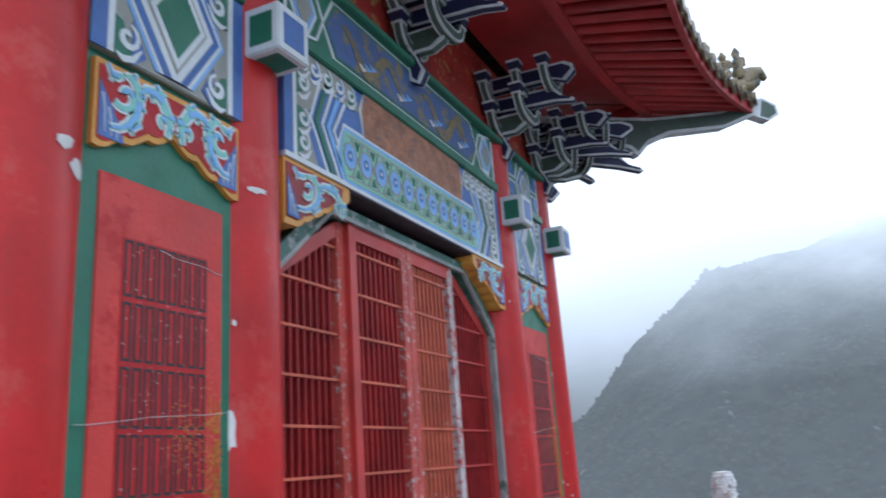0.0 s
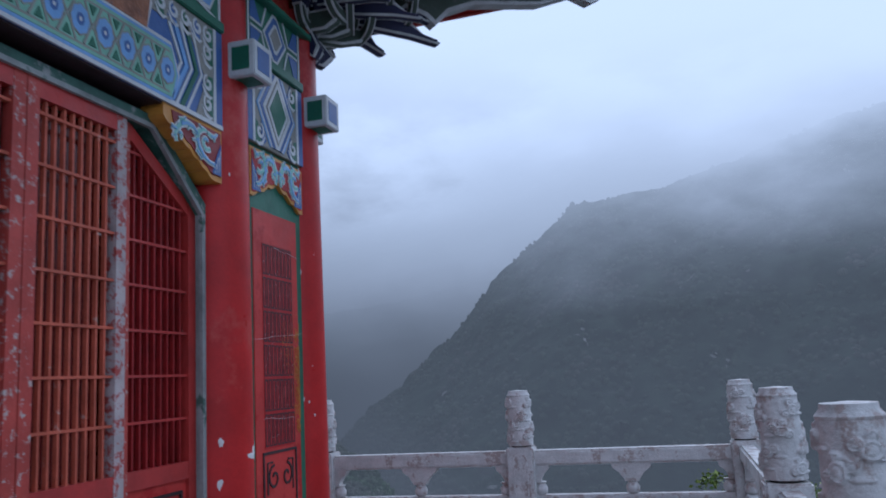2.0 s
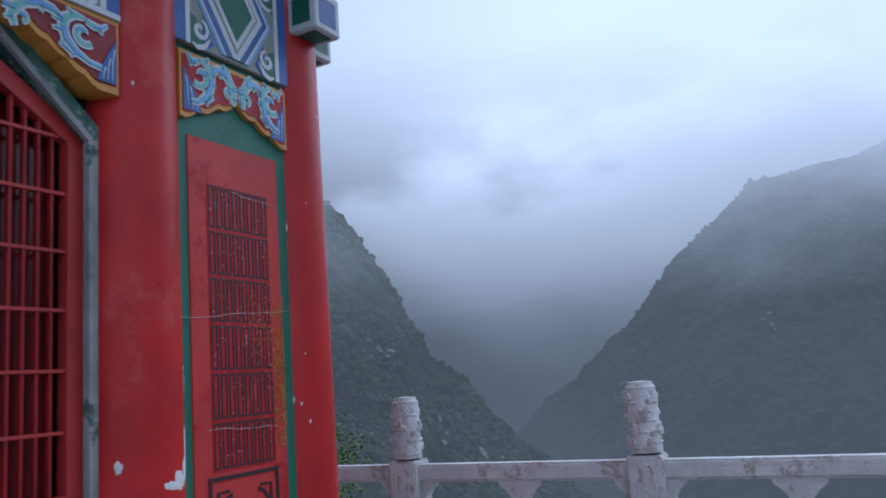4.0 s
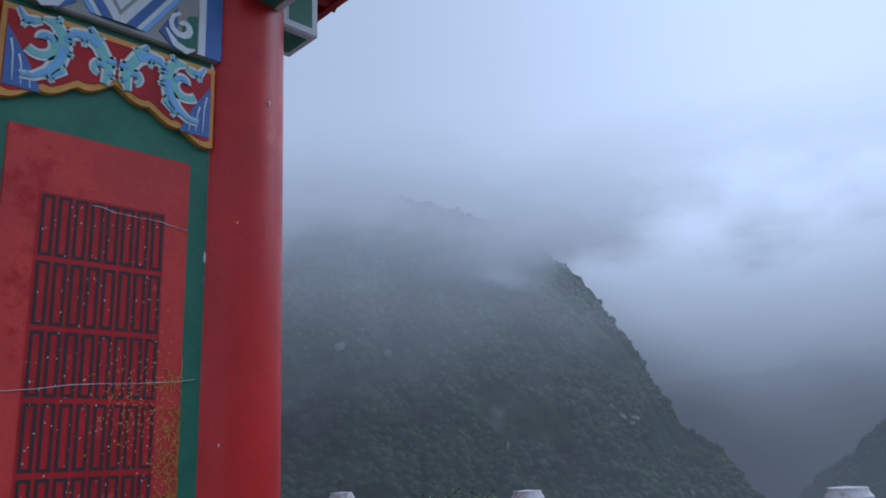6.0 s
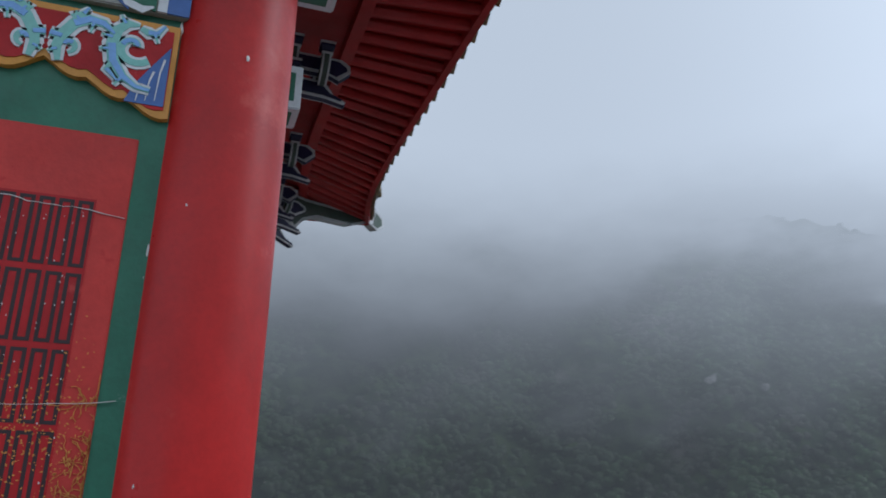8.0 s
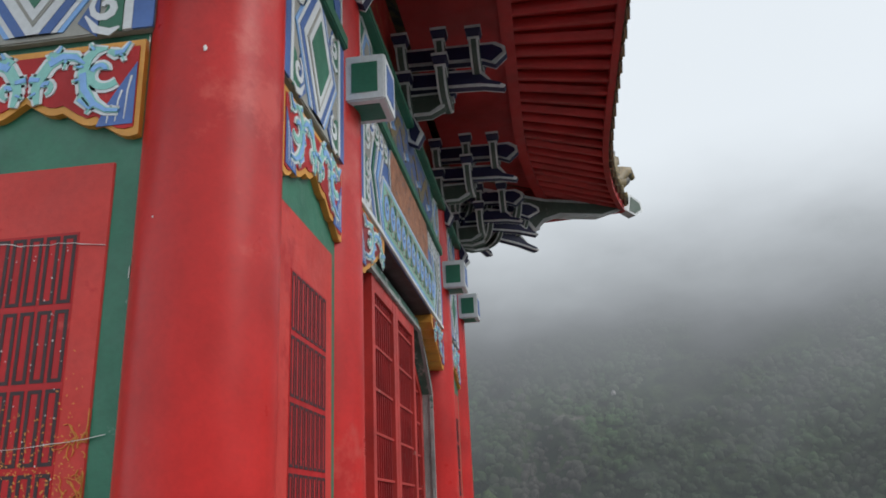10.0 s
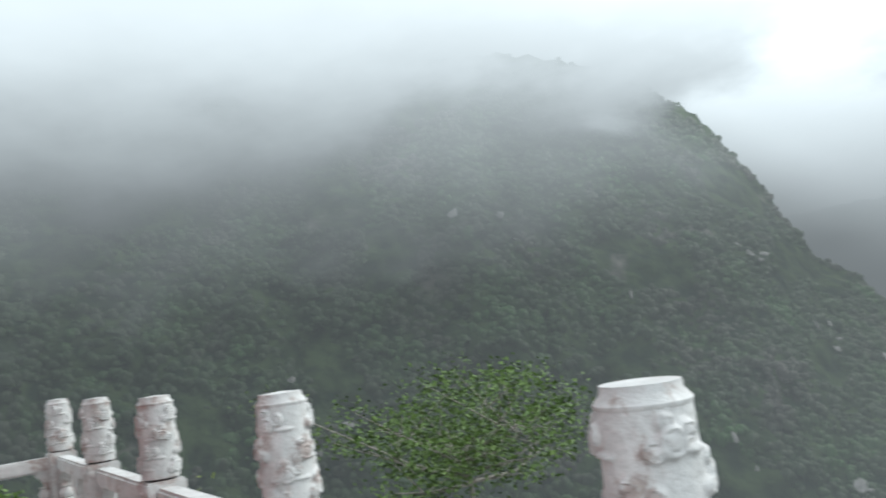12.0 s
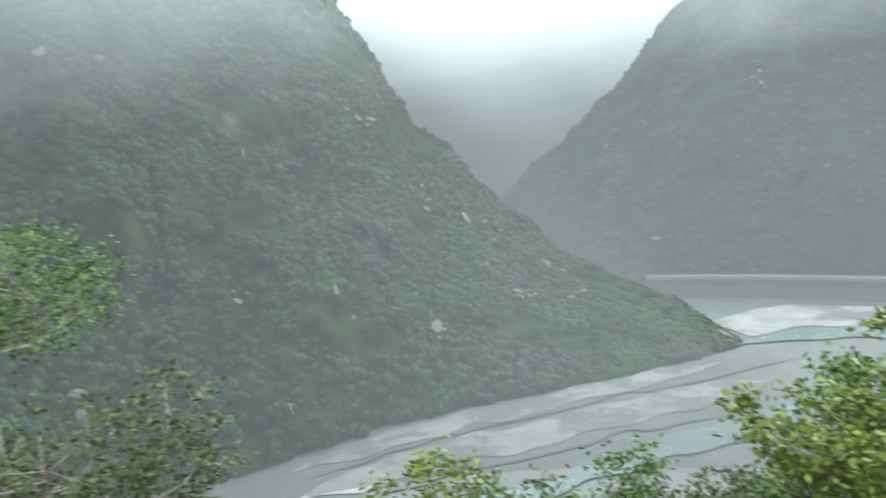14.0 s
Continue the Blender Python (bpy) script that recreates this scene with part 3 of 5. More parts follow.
for f in FACES:
    for s in (-1, 1):
        pb = panel_bay() if f is EAST and s == -1 else None
        if pb:
            PANEL, BOARD, SHORT = pb, scroll_board(-PW - 0.002, PW + 0.012), lozenge_beam(-PW - 0.03, PW + 0.03)
            for o in (PANEL, BOARD, SHORT):
                o.matrix_world = f @ shift(s * PM)
        else:
            for o in (PANEL, BOARD, SHORT):
                copy_thing(o, f @ shift(s * PM))
BAY = INNER - 0.153
LONG = long_beam(-BAY, BAY)
SPAN = {s: spandrel(s) for s in (1, -1)}
STUB = beam_end()
LONG.matrix_world = EAST
copy_thing(LONG, NORTH)
for s in (1, -1):
    SPAN[s].matrix_world = EAST @ shift(-s * BAY)
    copy_thing(SPAN[s], NORTH @ shift(-s * BAY))
STUB.matrix_world = EAST @ shift(INNER)
for f in FACES:
    for x in (-HALF, -INNER, INNER, HALF):
        if not (f is EAST and x == INNER):
            copy_thing(STUB, f @ shift(x))


# ---- doors ----
def door_frame():
    e = thing("door_frame", Matrix(), "weathered green door frame with cut upper corners", "door frame", kind="structure")
    o = [(-BAY - 0.02, 0.0), (-BAY - 0.02, 2.40), (-0.775, 2.778), (0.775, 2.778), (BAY + 0.02, 2.40), (BAY + 0.02, 0.0)]
    i = [(-BAY + 0.055, 0.0), (-BAY + 0.055, 2.375), (-0.745, 2.725), (0.745, 2.725), (BAY - 0.055, 2.375), (BAY - 0.055, 0.0)]
    g = Geo()
    for k in range(1, 4):
        g.prism([o[k], o[k + 1], i[k + 1], i[k]], 0.075, 0.20)
    part("moulding", g, GREEN_WORN, e)
    for k in (0, 4):
        part("jamb", Geo().prism([o[k], o[k + 1], i[k + 1], i[k]], 0.075, 0.20), JAMB, e, "jamb worn to bare grey")
    g = Geo()
    for k in range(5):
        a, b = i[k], i[k + 1]
        g.strip([a, b], 0.022, 0.068, 0.09)
    part("bead", g, JAMB, e)
    # black board over the door head, standing in for the shadowed gap
    g = Geo()
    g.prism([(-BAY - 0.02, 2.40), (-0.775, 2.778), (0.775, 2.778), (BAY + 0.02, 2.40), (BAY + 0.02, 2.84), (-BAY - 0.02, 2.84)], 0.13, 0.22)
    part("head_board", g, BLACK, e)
    return e


def leaf(x0, x1, y, ztop, worn=True):
    """A door leaf between x0 and x1; ztop(x) is the height of its head."""
    e = thing("door_leaf", Matrix(), "red door leaf with a lattice of thin upright bars", "door leaf", "leaves of the pavilion door")
    w = 0.062
    bars = RED_FADED if worn and 0 <= x0 < 0.1 else RED_DOOR
    uprights = RED_FADED if worn and 0 <= x0 < 0.1 else RED_BAR
    zt = [ztop(x) for x in (x0, x1)]
    g = Geo()
    g.prism([(x0, 0.02), (x0 + w, 0.02), (x0 + w, ztop(x0 + w)), (x0, zt[0])], y, y + 0.05)
    part("stile", g, STILE if worn and x0 > -0.1 else RED_DOOR, e)
    g = Geo()
    g.prism([(x1 - w, 0.02), (x1, 0.02), (x1, zt[1]), (x1 - w, ztop(x1 - w))], y, y + 0.05)
    part("stile", g, RED_DOOR if not worn or x1 > 1.0 else STILE_BARE if 0 <= x0 < 0.1 else STILE, e)
    a, b = x0 + w, x1 - w
    part("top_rail", Geo().prism([(a, ztop(a) - 0.075), (b, ztop(b) - 0.075), (b, ztop(b)), (a, ztop(a))], y + 0.002, y + 0.048), RED_DOOR, e)
    part("middle_rail", Geo().box(a, b, y + 0.002, y + 0.048, 1.07, 1.15), RED_DOOR, e)
    part("bottom_rail", Geo().box(a, b, y + 0.002, y + 0.048, 0.02, 0.12), RED_DOOR, e)
    part("dado_panel", Geo().box(a, b, y + 0.018, y + 0.04, 0.12, 1.07), RED_PANEL, e)
    part("dado_bead", Geo().ring(rect(a + 0.04, b - 0.04, 0.68, 1.02), rect(a + 0.055, b - 0.055, 0.695, 1.005), y + 0.006, y + 0.02), BLACK, e)
    n = max(4, round((b - a) / 0.052))
    for i in range(1, n):
        x = a + (b - a) * i / n
        part("bar", Geo().box(x - 0.006, x + 0.006, y + 0.014, y + 0.034, 1.15, ztop(x) - 0.075), uprights, e)
    z = 1.15 + 0.205
    while z < max(zt) - 0.1:
        xa, xb = a, b
        while ztop(xa) - 0.075 < z and xa < b:
            xa += 0.01
        while ztop(xb) - 0.075 < z and xb > a:
            xb -= 0.01
        if xb - xa > 0.05:
            part("crossbar", Geo().box(xa, xb, y + 0.010, y + 0.038, z - 0.006, z + 0.006), RED_FADED if worn and x0 < 0.1 else bars, e)
        z += 0.205
    part("backing", Geo().prism([(a, 1.1), (b, 1.1), (b, ztop(b) - 0.06), (a, ztop(a) - 0.06)], y + 0.09, y + 0.10), PANE, e, "dark glossy pane behind the lattice")
    return e


def head(x):
    return 2.715 if abs(x) < 0.74 else 2.715 - (abs(x) - 0.74) * 0.78


W4 = (BAY - 0.055) / 2
for f in FACES:
    d = door_frame() if f is EAST else copy_thing(DOORFRAME, f)
    if f is EAST:
        DOORFRAME = d
        d.matrix_world = f
        LEAVES = [leaf(-2 * W4, -W4, 0.115, head), leaf(-W4, -0.003, 0.085, head), leaf(0.003, W4, 0.085, head), leaf(W4, 2 * W4, 0.115, head)]
        for o in LEAVES:
            o.matrix_world = f
    elif f is FACES[1]:
        PLAIN = [leaf(a, b, y, head, False) for a, b, y in ((-2 * W4, -W4, 0.14), (-W4, -0.003, 0.085), (0.003, W4, 0.085), (W4, 2 * W4, 0.14))]
        for o in PLAIN:
            o.matrix_world = f
    else:
        for o in PLAIN:
            copy_thing(o, f)


# ---- brackets under the eaves ----
def edged(g, pts, x0, x1, core=0, field=1, d=0.016):
    """A bracket arm: its side outline pts in (out, z), between x0 and x1, with white edges and coloured side fields."""
    cx = sum(p[0] for p in pts) / len(pts)
    cz = sum(p[1] for p in pts) / len(pts)
    n = len(pts)

    def slab(p, a, b, mi):
        vs = [(a, -o, z) for o, z in p] + [(b, -o, z) for o, z in p]
        g.add(vs, [tuple(range(n)), tuple(range(2 * n - 1, n - 1, -1))] + [((i + 1) % n, i, n + i, n + (i + 1) % n) for i in range(n)], mi)

    slab(pts, x0, x1, core)
    ins = []
    for o, z in pts:
        a, b = o - cx, z - cz
        ins.append((o - math.copysign(min(d * 1.3, abs(a) * 0.5), a), z - math.copysign(min(d, abs(b) * 0.5), b)))
    slab(ins, x0 - 0.003, x1 + 0.003, field)
    slab([(o + math.copysign(0.003, o - cx), z + math.copysign(0.003, z - cz)) for o, z in pts], x0 + 0.014, x1 - 0.014, field)


def cross_arm(g, out, z, half, h=0.13, t=0.055):
    """A bow-shaped arm along the wall, its ends bent up into necks with bearing blocks, at a distance out from it."""
    pts = []
    for s, order in ((-1, range(9)), (1, range(8, -1, -1))):
        for i in order:
            a = i / 8
            pts.append((s * half * (1 - 0.16 * a - 0.74 * a * a), z + 0.028 + h * (1 - a) ** 2.2))
    n = len(pts)
    width = [0.054 + 0.024 * (1 - abs(2 * i / (n - 1) - 1)) for i in range(n)]
    g.strip(pts, width, -out - t / 2, -out + t / 2, 0)
    g.strip(pts, [w - 0.030 for w in width], -out - t / 2 - 0.003, -out + t / 2 + 0.003, 2)
    g.strip(pts, [w + 0.006 for w in width], -out - t / 2 + 0.012, -out + t / 2 - 0.012, 2)
    for x in (-half, half):
        block(g, x, out, z + h + 0.005, 0.041)


def block(g, x, out, z, r):
    vs = []
    for rr, zz in ((r * 0.72, z), (r * 0.8, z + 0.02), (r * 1.1, z + 0.045), (r * 1.1, z + 0.075)):
        vs += [(x - rr, -out - rr, zz), (x + rr, -out - rr, zz), (x + rr, -out + rr, zz), (x - rr, -out + rr, zz)]
    fs = [(3, 2, 1, 0), (12, 13, 14, 15)] + [(4 * k + i, 4 * k + (i + 1) % 4, 4 * k + 4 + (i + 1) % 4, 4 * k + 4 + i) for k in range(3) for i in range(4)]
    g.add(vs, fs, 1)
    g.box(x - r * 1.14, x + r * 1.14, -out - r * 1.14, -out + r * 1.14, z + 0.060, z + 0.077, 0)
    g.box(x - r * 0.84, x + r * 0.84, -out - r * 0.84, -out + r * 0.84, z - 0.004, z + 0.008, 0)


ZB = 3.77
CUP = [(0.0, ZB + 0.06), (0.16, ZB + 0.06), (0.24, ZB + 0.10), (0.27, ZB + 0.17), (0.27, ZB + 0.20), (0.0, ZB + 0.20)]
BEAK = [(0.0, ZB + 0.24), (0.48, ZB + 0.215), (0.60, ZB + 0.19), (0.61, ZB + 0.205), (0.53, ZB + 0.245), (0.47, ZB + 0.325), (0.0, ZB + 0.345)]
HEAD = [(0.0, ZB + 0.40), (0.49, ZB + 0.385), (0.56, ZB + 0.355), (0.63, ZB + 0.42), (0.625, ZB + 0.465), (0.57, ZB + 0.50), (0.0, ZB + 0.51)]
FOOT = [(0.02, ZB - 0.10), (0.075, ZB - 0.13), (0.115, ZB - 0.06), (0.06, ZB + 0.06), (0.0, ZB + 0.06)]


def bracket_set(scale=1.0):
    e = thing("bracket_set", Matrix(), "navy and green eave bracket set with white edges", "eave bracket", "bracket sets under the eaves")
    for nm, pts, mi in (("foot", FOOT, 1), ("cup_arm", CUP, 2), ("beak_arm", BEAK, 1), ("head_arm", HEAD, 1)):
        g = Geo()
        edged(g, [(o * scale, z) for o, z in pts], -0.036, 0.036, 0, mi)
        part(nm, g, [EDGE, NAVY, BRACKET_GREEN], e)
    for out, z, half in ((0.03, ZB + 0.06, 0.15), (0.03, ZB + 0.25, 0.25), (0.25, ZB + 0.13, 0.19), (0.25, ZB + 0.30, 0.19), (0.45, ZB + 0.30, 0.17)):
        g = Geo()
        cross_arm(g, out * scale, z, half)
        part("cross_arm", g, [EDGE, NAVY, BRACKET_GREEN], e, bevel=0.0)
    return e


SET = bracket_set()
SET.matrix_world = EAST @ shift(0)
for f in FACES:
    for x in (-INNER, 0.0, INNER):
        if not (f is EAST and x == 0.0):
            copy_thing(SET, f @ shift(x))
    for x in (-HALF, HALF):
        copy_thing(SET, f @ shift(x * 1.0))
DIAG = bracket_set(1.75)
DIAG.matrix_world = pose(CX + HALF + 0.08, CY + HALF + 0.08, 0, 0, 0, 135)
SIDE = bracket_set(1.4)
SIDE.matrix_world = pose(CX + HALF + 0.06, CY + HALF + 0.06, 0, 0, 0, 112)
copy_thing(SIDE, pose(CX + HALF + 0.06, CY + HALF + 0.06, 0, 0, 0, 158))
for a in (202, 248):
    copy_thing(SIDE, pose(CX - HALF - 0.06, CY + HALF + 0.06, 0, 0, 0, a))
for sx, sy, a in ((-1, 1, 225), (1, -1, 45)):
    copy_thing(DIAG, pose(CX + sx * (HALF + 0.08), CY + sy * (HALF + 0.08), 0, 0, 0, a))
for nm, m in (("wall_east", EAST), ("wall_north", NORTH)):
    g = Geo().box(-HALF, HALF, 0.04, 0.2, B21, 4.45)
    solid(nm, g, DRAGON_RED, m, "red board with gilt dragons between the eave brackets", "wall", kind="structure")
    g = Geo().box(-HALF - 0.1, HALF + 0.1, -0.06, 0.12, B21, B21 + 0.045)
    solid("plate_beam", g, GREEN, m, "dark green plate under the brackets", "beam", kind="structure", bevel=0.006)

# ---- eaves and roof ----
EOUT, ETIP, ZE, LIFT = 1.365, 1.70, 4.50, 0.20
SPAN_E = HALF + OUT


def eave(s):
    """Distance out and height of the eave edge at s, from -1 to 1 along a face."""
    k = max(0.0, (abs(s) - 0.35) / 0.65)
    return EOUT + (ETIP - EOUT) * k**2.6, ZE + LIFT * k**2.4


def eave_point(s, inset=0.0, dz=0.0):
    out, z = eave(s)
    half = SPAN_E + out
    return Vector((s * half, -(out - inset), z + dz))


def under(s, r, dz=0.0):
    """The underside: r = 0 at the eave edge, 1 at the wall."""
    a = eave_point(s)
    b = Vector((s * (SPAN_E - 0.02), 0.0, 4.50))
    p = a.lerp(b, r)
    p.z += dz
    return p


def roof_face(m):
    n, k = 48, 12
    g = Geo()
    vs = []
    for j in range(k + 1):
        r = j / k
        for i in range(n + 1):
            s = -1 + 2 * i / n
            a = eave_point(s, 0, 0.075)
            b = Vector((s * 0.25, SPAN_E - 0.25, 6.9))
            p = a.lerp(b, r)
            p.z = a.z + (b.z - a.z) * (0.45 * r + 0.55 * r * r)
            vs.append(p)
    g.add(vs, [(j * (n + 1) + i, j * (n + 1) + i + 1, (j + 1) * (n + 1) + i + 1, (j + 1) * (n + 1) + i) for j in range(k) for i in range(n)])
    e = thing("roof", m, "hipped roof slope of glazed tiles with upturned corners", "roof", kind="structure")
    part("slope", g, TILE, e, fix=False, smooth=60)
    g = Geo()
    vs = []
    for j in range(4):
        for i in range(n + 1):
            vs.append(under(-1 + 2 * i / n, j / 3, 0.035))
    g.add(vs, [(j * (n + 1) + i, j * (n + 1) + i + 1, (j + 1) * (n + 1) + i + 1, (j + 1) * (n + 1) + i) for j in range(3) for i in range(n)])
    part("soffit", g, RED_EAVE, e, "red painted soffit boards", fix=False)
    # fascia along the edge
    for nm, i0, d0, d1, mat in (("fascia", 0.0, -0.045, 0.075, RED_EAVE), ("inner_purlin", 0.55, -0.06, 0.03, RED_EAVE)):
        g = Geo()
        vs = []
        for i in range(n + 1):
            s = -1 + 2 * i / n
            for ins, dz in ((i0, d0), (i0, d1), (i0 + 0.05, d1), (i0 + 0.05, d0)):
                if nm == "fascia":
                    vs.append(eave_point(s, ins, dz))
                else:
                    p = under(s, 0.5 if ins == i0 else 0.56, dz)
                    vs.append(p)
        g.add(vs, [(4 * i + a, 4 * i + (a + 1) % 4, 4 * i + 4 + (a + 1) % 4, 4 * i + 4 + a) for i in range(n) for a in range(4)])
        part(nm, g, mat, e)
    # rafters
    count = 40
    for i in range(count + 1):
        s = -0.985 + 1.97 * i / count
        a = under(s, 0.015, 0.0)
        b = under(s * 0.995, 0.52, 0.0)
        part("rafter", Geo().tube([a, a.lerp(b, 0.5), b], 0.038, 6), RED_EAVE, e, smooth=60)
    # tile ends
    roll = Geo().tube([(0, -0.035, 0), (0, 0.10, 0.02)], 0.066, 10)
    roll.tube([(0, -0.045, 0), (0, -0.034, 0)], 0.072, 10)
    roll = roll.mesh("tile_end", [TILE], smooth=40)
    drip = Geo().prism([(-0.08, 0.015), (-0.06, -0.06), (0, -0.105), (0.06, -0.06), (0.08, 0.015)], -0.045, -0.02).mesh("drip_tile", [TILE])
    count = 35
    for i in range(count + 1):
        s = -0.99 + 1.98 * i / count
        p = eave_point(s, 0.0, 0.105)
        part("tile_end", roll, TILE, e, at=shift(*p))
        if i < count:
            q = eave_point(s + 0.99 / count, 0.0, 0.085)
            part("drip_tile", drip, TILE, e, at=shift(*q))
    return e


for f in (EAST, NORTH, SOUTH, WEST):
    roof_face(f)


def corner_beam(m):
    """The hip's corner beam, seen from below, with its white edged green head; x runs outwards."""
    e = thing("corner_beam", m, "green and white corner beam under the hip", "roof beam", "corner beams of the roof")
    t = (ETIP + OUT) * 1.4142
    m.translation.z -= 0.04
    e.matrix_world = m
    pts = [(0.2, 4.16), (0.72, 4.20), (0.80, 4.15), (0.90, 4.24), (1.06, 4.20), (1.14, 4.14), (1.27, 4.27), (1.5, 4.38), (t - 0.45, 4.50), (t - 0.08, 4.66), (t + 0.10, 4.62), (t + 0.24, 4.70), (t + 0.22, 4.80), (t + 0.05, 4.86), (t - 0.5, 4.66), (1.3, 4.52), (0.2, 4.44)]
    g = Geo()
    n = len(pts)

    def slab(p, a, b, mi):
        vs = [(x, a, z) for x, z in p] + [(x, b, z) for x, z in p]
        k = len(p)
        g.add(vs, [tuple(range(k)), tuple(range(2 * k - 1, k - 1, -1))] + [((i + 1) % k, i, k + i, k + (i + 1) % k) for i in range(k)], mi)

    slab(pts, -0.05, 0.05, 0)
    part("beam", g, [EDGE], e, "white edged beam")
    g = Geo()
    ins = [(0.25, 4.195), (0.72, 4.235), (0.80, 4.19), (0.90, 4.275), (1.08, 4.235), (1.14, 4.185), (1.25, 4.30), (1.5, 4.415), (t - 0.45, 4.53), (t - 0.10, 4.685), (t - 0.12, 4.76), (t - 0.5, 4.63), (1.3, 4.49), (0.25, 4.41)]
    slab(ins, -0.055, 0.055, 0)
    part("green_side", g, BRACKET_GREEN, e)
    g = Geo()
    slab([(t + 0.0, 4.66), (t + 0.10, 4.65), (t + 0.20, 4.71), (t + 0.19, 4.78), (t + 0.05, 4.83)], -0.055, 0.055, 0)
    part("green_head", g, BRACKET_GREEN, e)
    # ridge tiles on the hip
    ridge = Geo().tube([(t - 1.6, 0, 5.05), (t - 0.9, 0, 4.93), (t - 0.4, 0, 4.92), (t - 0.05, 0, 4.99), (t + 0.08, 0, 5.06)], [0.09, 0.09, 0.085, 0.08, 0.05], 10)
    part("hip_ridge", ridge, TILE, e, "yellow glazed hip ridge", smooth=50)
    rng = random.Random(8)
    for k in range(9):
        x = t - 1.52 + 0.175 * k
        z = 5.0 + 0.016 * abs(k - 4)
        q = rng.uniform(1.1, 1.7)
        g = Geo().lathe([(0.055, z), (0.07, z + 0.05), (0.05, z + 0.08 * q), (0.065, z + 0.12 * q), (0.03, z + 0.15 * q), (0.045, z + 0.19 * q), (0.008, z + 0.235 * q)], 8, (x, 0))
        g.box(x + 0.02, x + 0.085, -0.025, 0.025, z + 0.10 * q, z + 0.16 * q)
        part("ridge_figure", g, TILE, e, smooth=50)
    beast = Geo().tube([(t - 0.1, 0, 5.0), (t + 0.02, 0, 5.13), (t + 0.12, 0, 5.16), (t + 0.2, 0, 5.10)], [0.08, 0.085, 0.07, 0.03], 8)
    part("ridge_beast", beast, TILE, e, "glazed beast at the ridge end", smooth=50)
    return e


CB = corner_beam(pose(CX + HALF, CY + HALF, 0, 0, 0, 45))
for sx, sy, a in ((-1, 1, 135), (1, -1, -45), (-1, -1, 225)):
    copy_thing(CB, pose(CX + sx * HALF, CY + sy * HALF, 0, 0, 0, a))

# ---- balustrade ----
RN, RE = 8.54, 0.793  # north rail, east rail
NORTH_X = (0.793, -1.175, -3.17, -5.165, -6.95, -8.8)  # posts along the north side, from its east corner
EAST_Y = (8.54, 5.955, 4.015, 2.07, 0.13, -1.81)  # posts along the east side
WEST_STEP = 1.9



def post():
    e = thing("balustrade_post", Matrix(), "white painted stone balustrade post with a carved drum head", "stone post", "posts of the balustrade")
    part("shaft", Geo().box(-0.12, 0.12, -0.12, 0.12, 0, 0.905), STONE, e, bevel=0.012)
    for a in range(4):
        g = Geo().strip([(-0.06, 0.15), (-0.06, 0.80), (-0.04, 0.835), (0.0, 0.85), (0.04, 0.835), (0.06, 0.80), (0.06, 0.15)], 0.014, -0.126, -0.115)
        part("sunk_panel", g, STONE, e, at=pose(0, 0, 0, 0, 0, 90 * a))
    part("joint", Geo().lathe([(0.088, 0.90), (0.088, 0.925)], 24), GROOVE, e)
    # the drum: plain ground with carved cloud clusters, each of a few round lobes with a curl and a tail
    n, rows = 120, 84
    g = Geo()
    rng = random.Random(5)
    lobes = []
    for level in range(4):
        for q in range(3):
            ac, zc, sx = 6.28318 * (q + 0.37 * level) / 3 + rng.uniform(-0.25, 0.25), 0.065 + 0.098 * level + rng.uniform(-0.03, 0.03), rng.choice((-1, 1))
            for dx, dz, rx, rz, up in ((0, 0, 0.031, 0.029, 0.015), (-0.032, 0.014, 0.022, 0.021, 0.012), (0.029, -0.012, 0.021, 0.019, 0.012), (0.008, 0.032, 0.019, 0.017, 0.011), (-0.052, -0.018, 0.034, 0.007, 0.008)):
                lobes.append((ac, zc + dz * 1.25, sx * dx * 1.25, 1.2 * rx * rng.uniform(0.85, 1.15), 1.2 * rz * rng.uniform(0.85, 1.15), up))
    vs = []
    for j in range(rows + 1):
        t = j / rows
        z, r = 0.918 + 0.425 * t, 0.112 - 0.009 * t
        for k in range(n):
            a = 6.28318 * k / n
            d = 0.0
            for ac, zc, dx, rx, rz, up in lobes:
                w = 0.425 * t - zc
                if abs(w) > rz:
                    continue
                u = ((a - ac + 3.14159) % 6.28318 - 3.14159) * r - dx
                e2 = math.hypot(u / rx, w / rz)
                if e2 < 1:
                    d = max(d, 1.35 * up * min(1.0, (1 - e2) * 4.5) - (0.005 if 0.42 < e2 < 0.6 and rz > 0.015 else 0))
            fade = min(1, (j + 0.01) / 2, (rows - j + 0.01) / 2)
            p = Vector((math.cos(a) * 2.2, math.sin(a) * 2.2, z * 13))
            d = d * fade + 0.0016 * noise.noise(p * 2) + 0.0008 * noise.noise(p * 6)
            vs.append(((r + d) * math.cos(a), (r + d) * math.sin(a), z))
    g.add(vs, [(j * n + k, j * n + (k + 1) % n, (j + 1) * n + (k + 1) % n, (j + 1) * n + k) for j in range(rows) for k in range(n)])
    part("carved_head", g, STONE, e, "drum head carved with cloud relief", smooth=70, fix=False)
    part("cap", Geo().lathe([(0.10, 1.335), (0.106, 1.342), (0.107, 1.350), (0.090, 1.370), (0.088, 1.388), (0.0, 1.394)], 24), STONE, e, smooth=35)
    return e


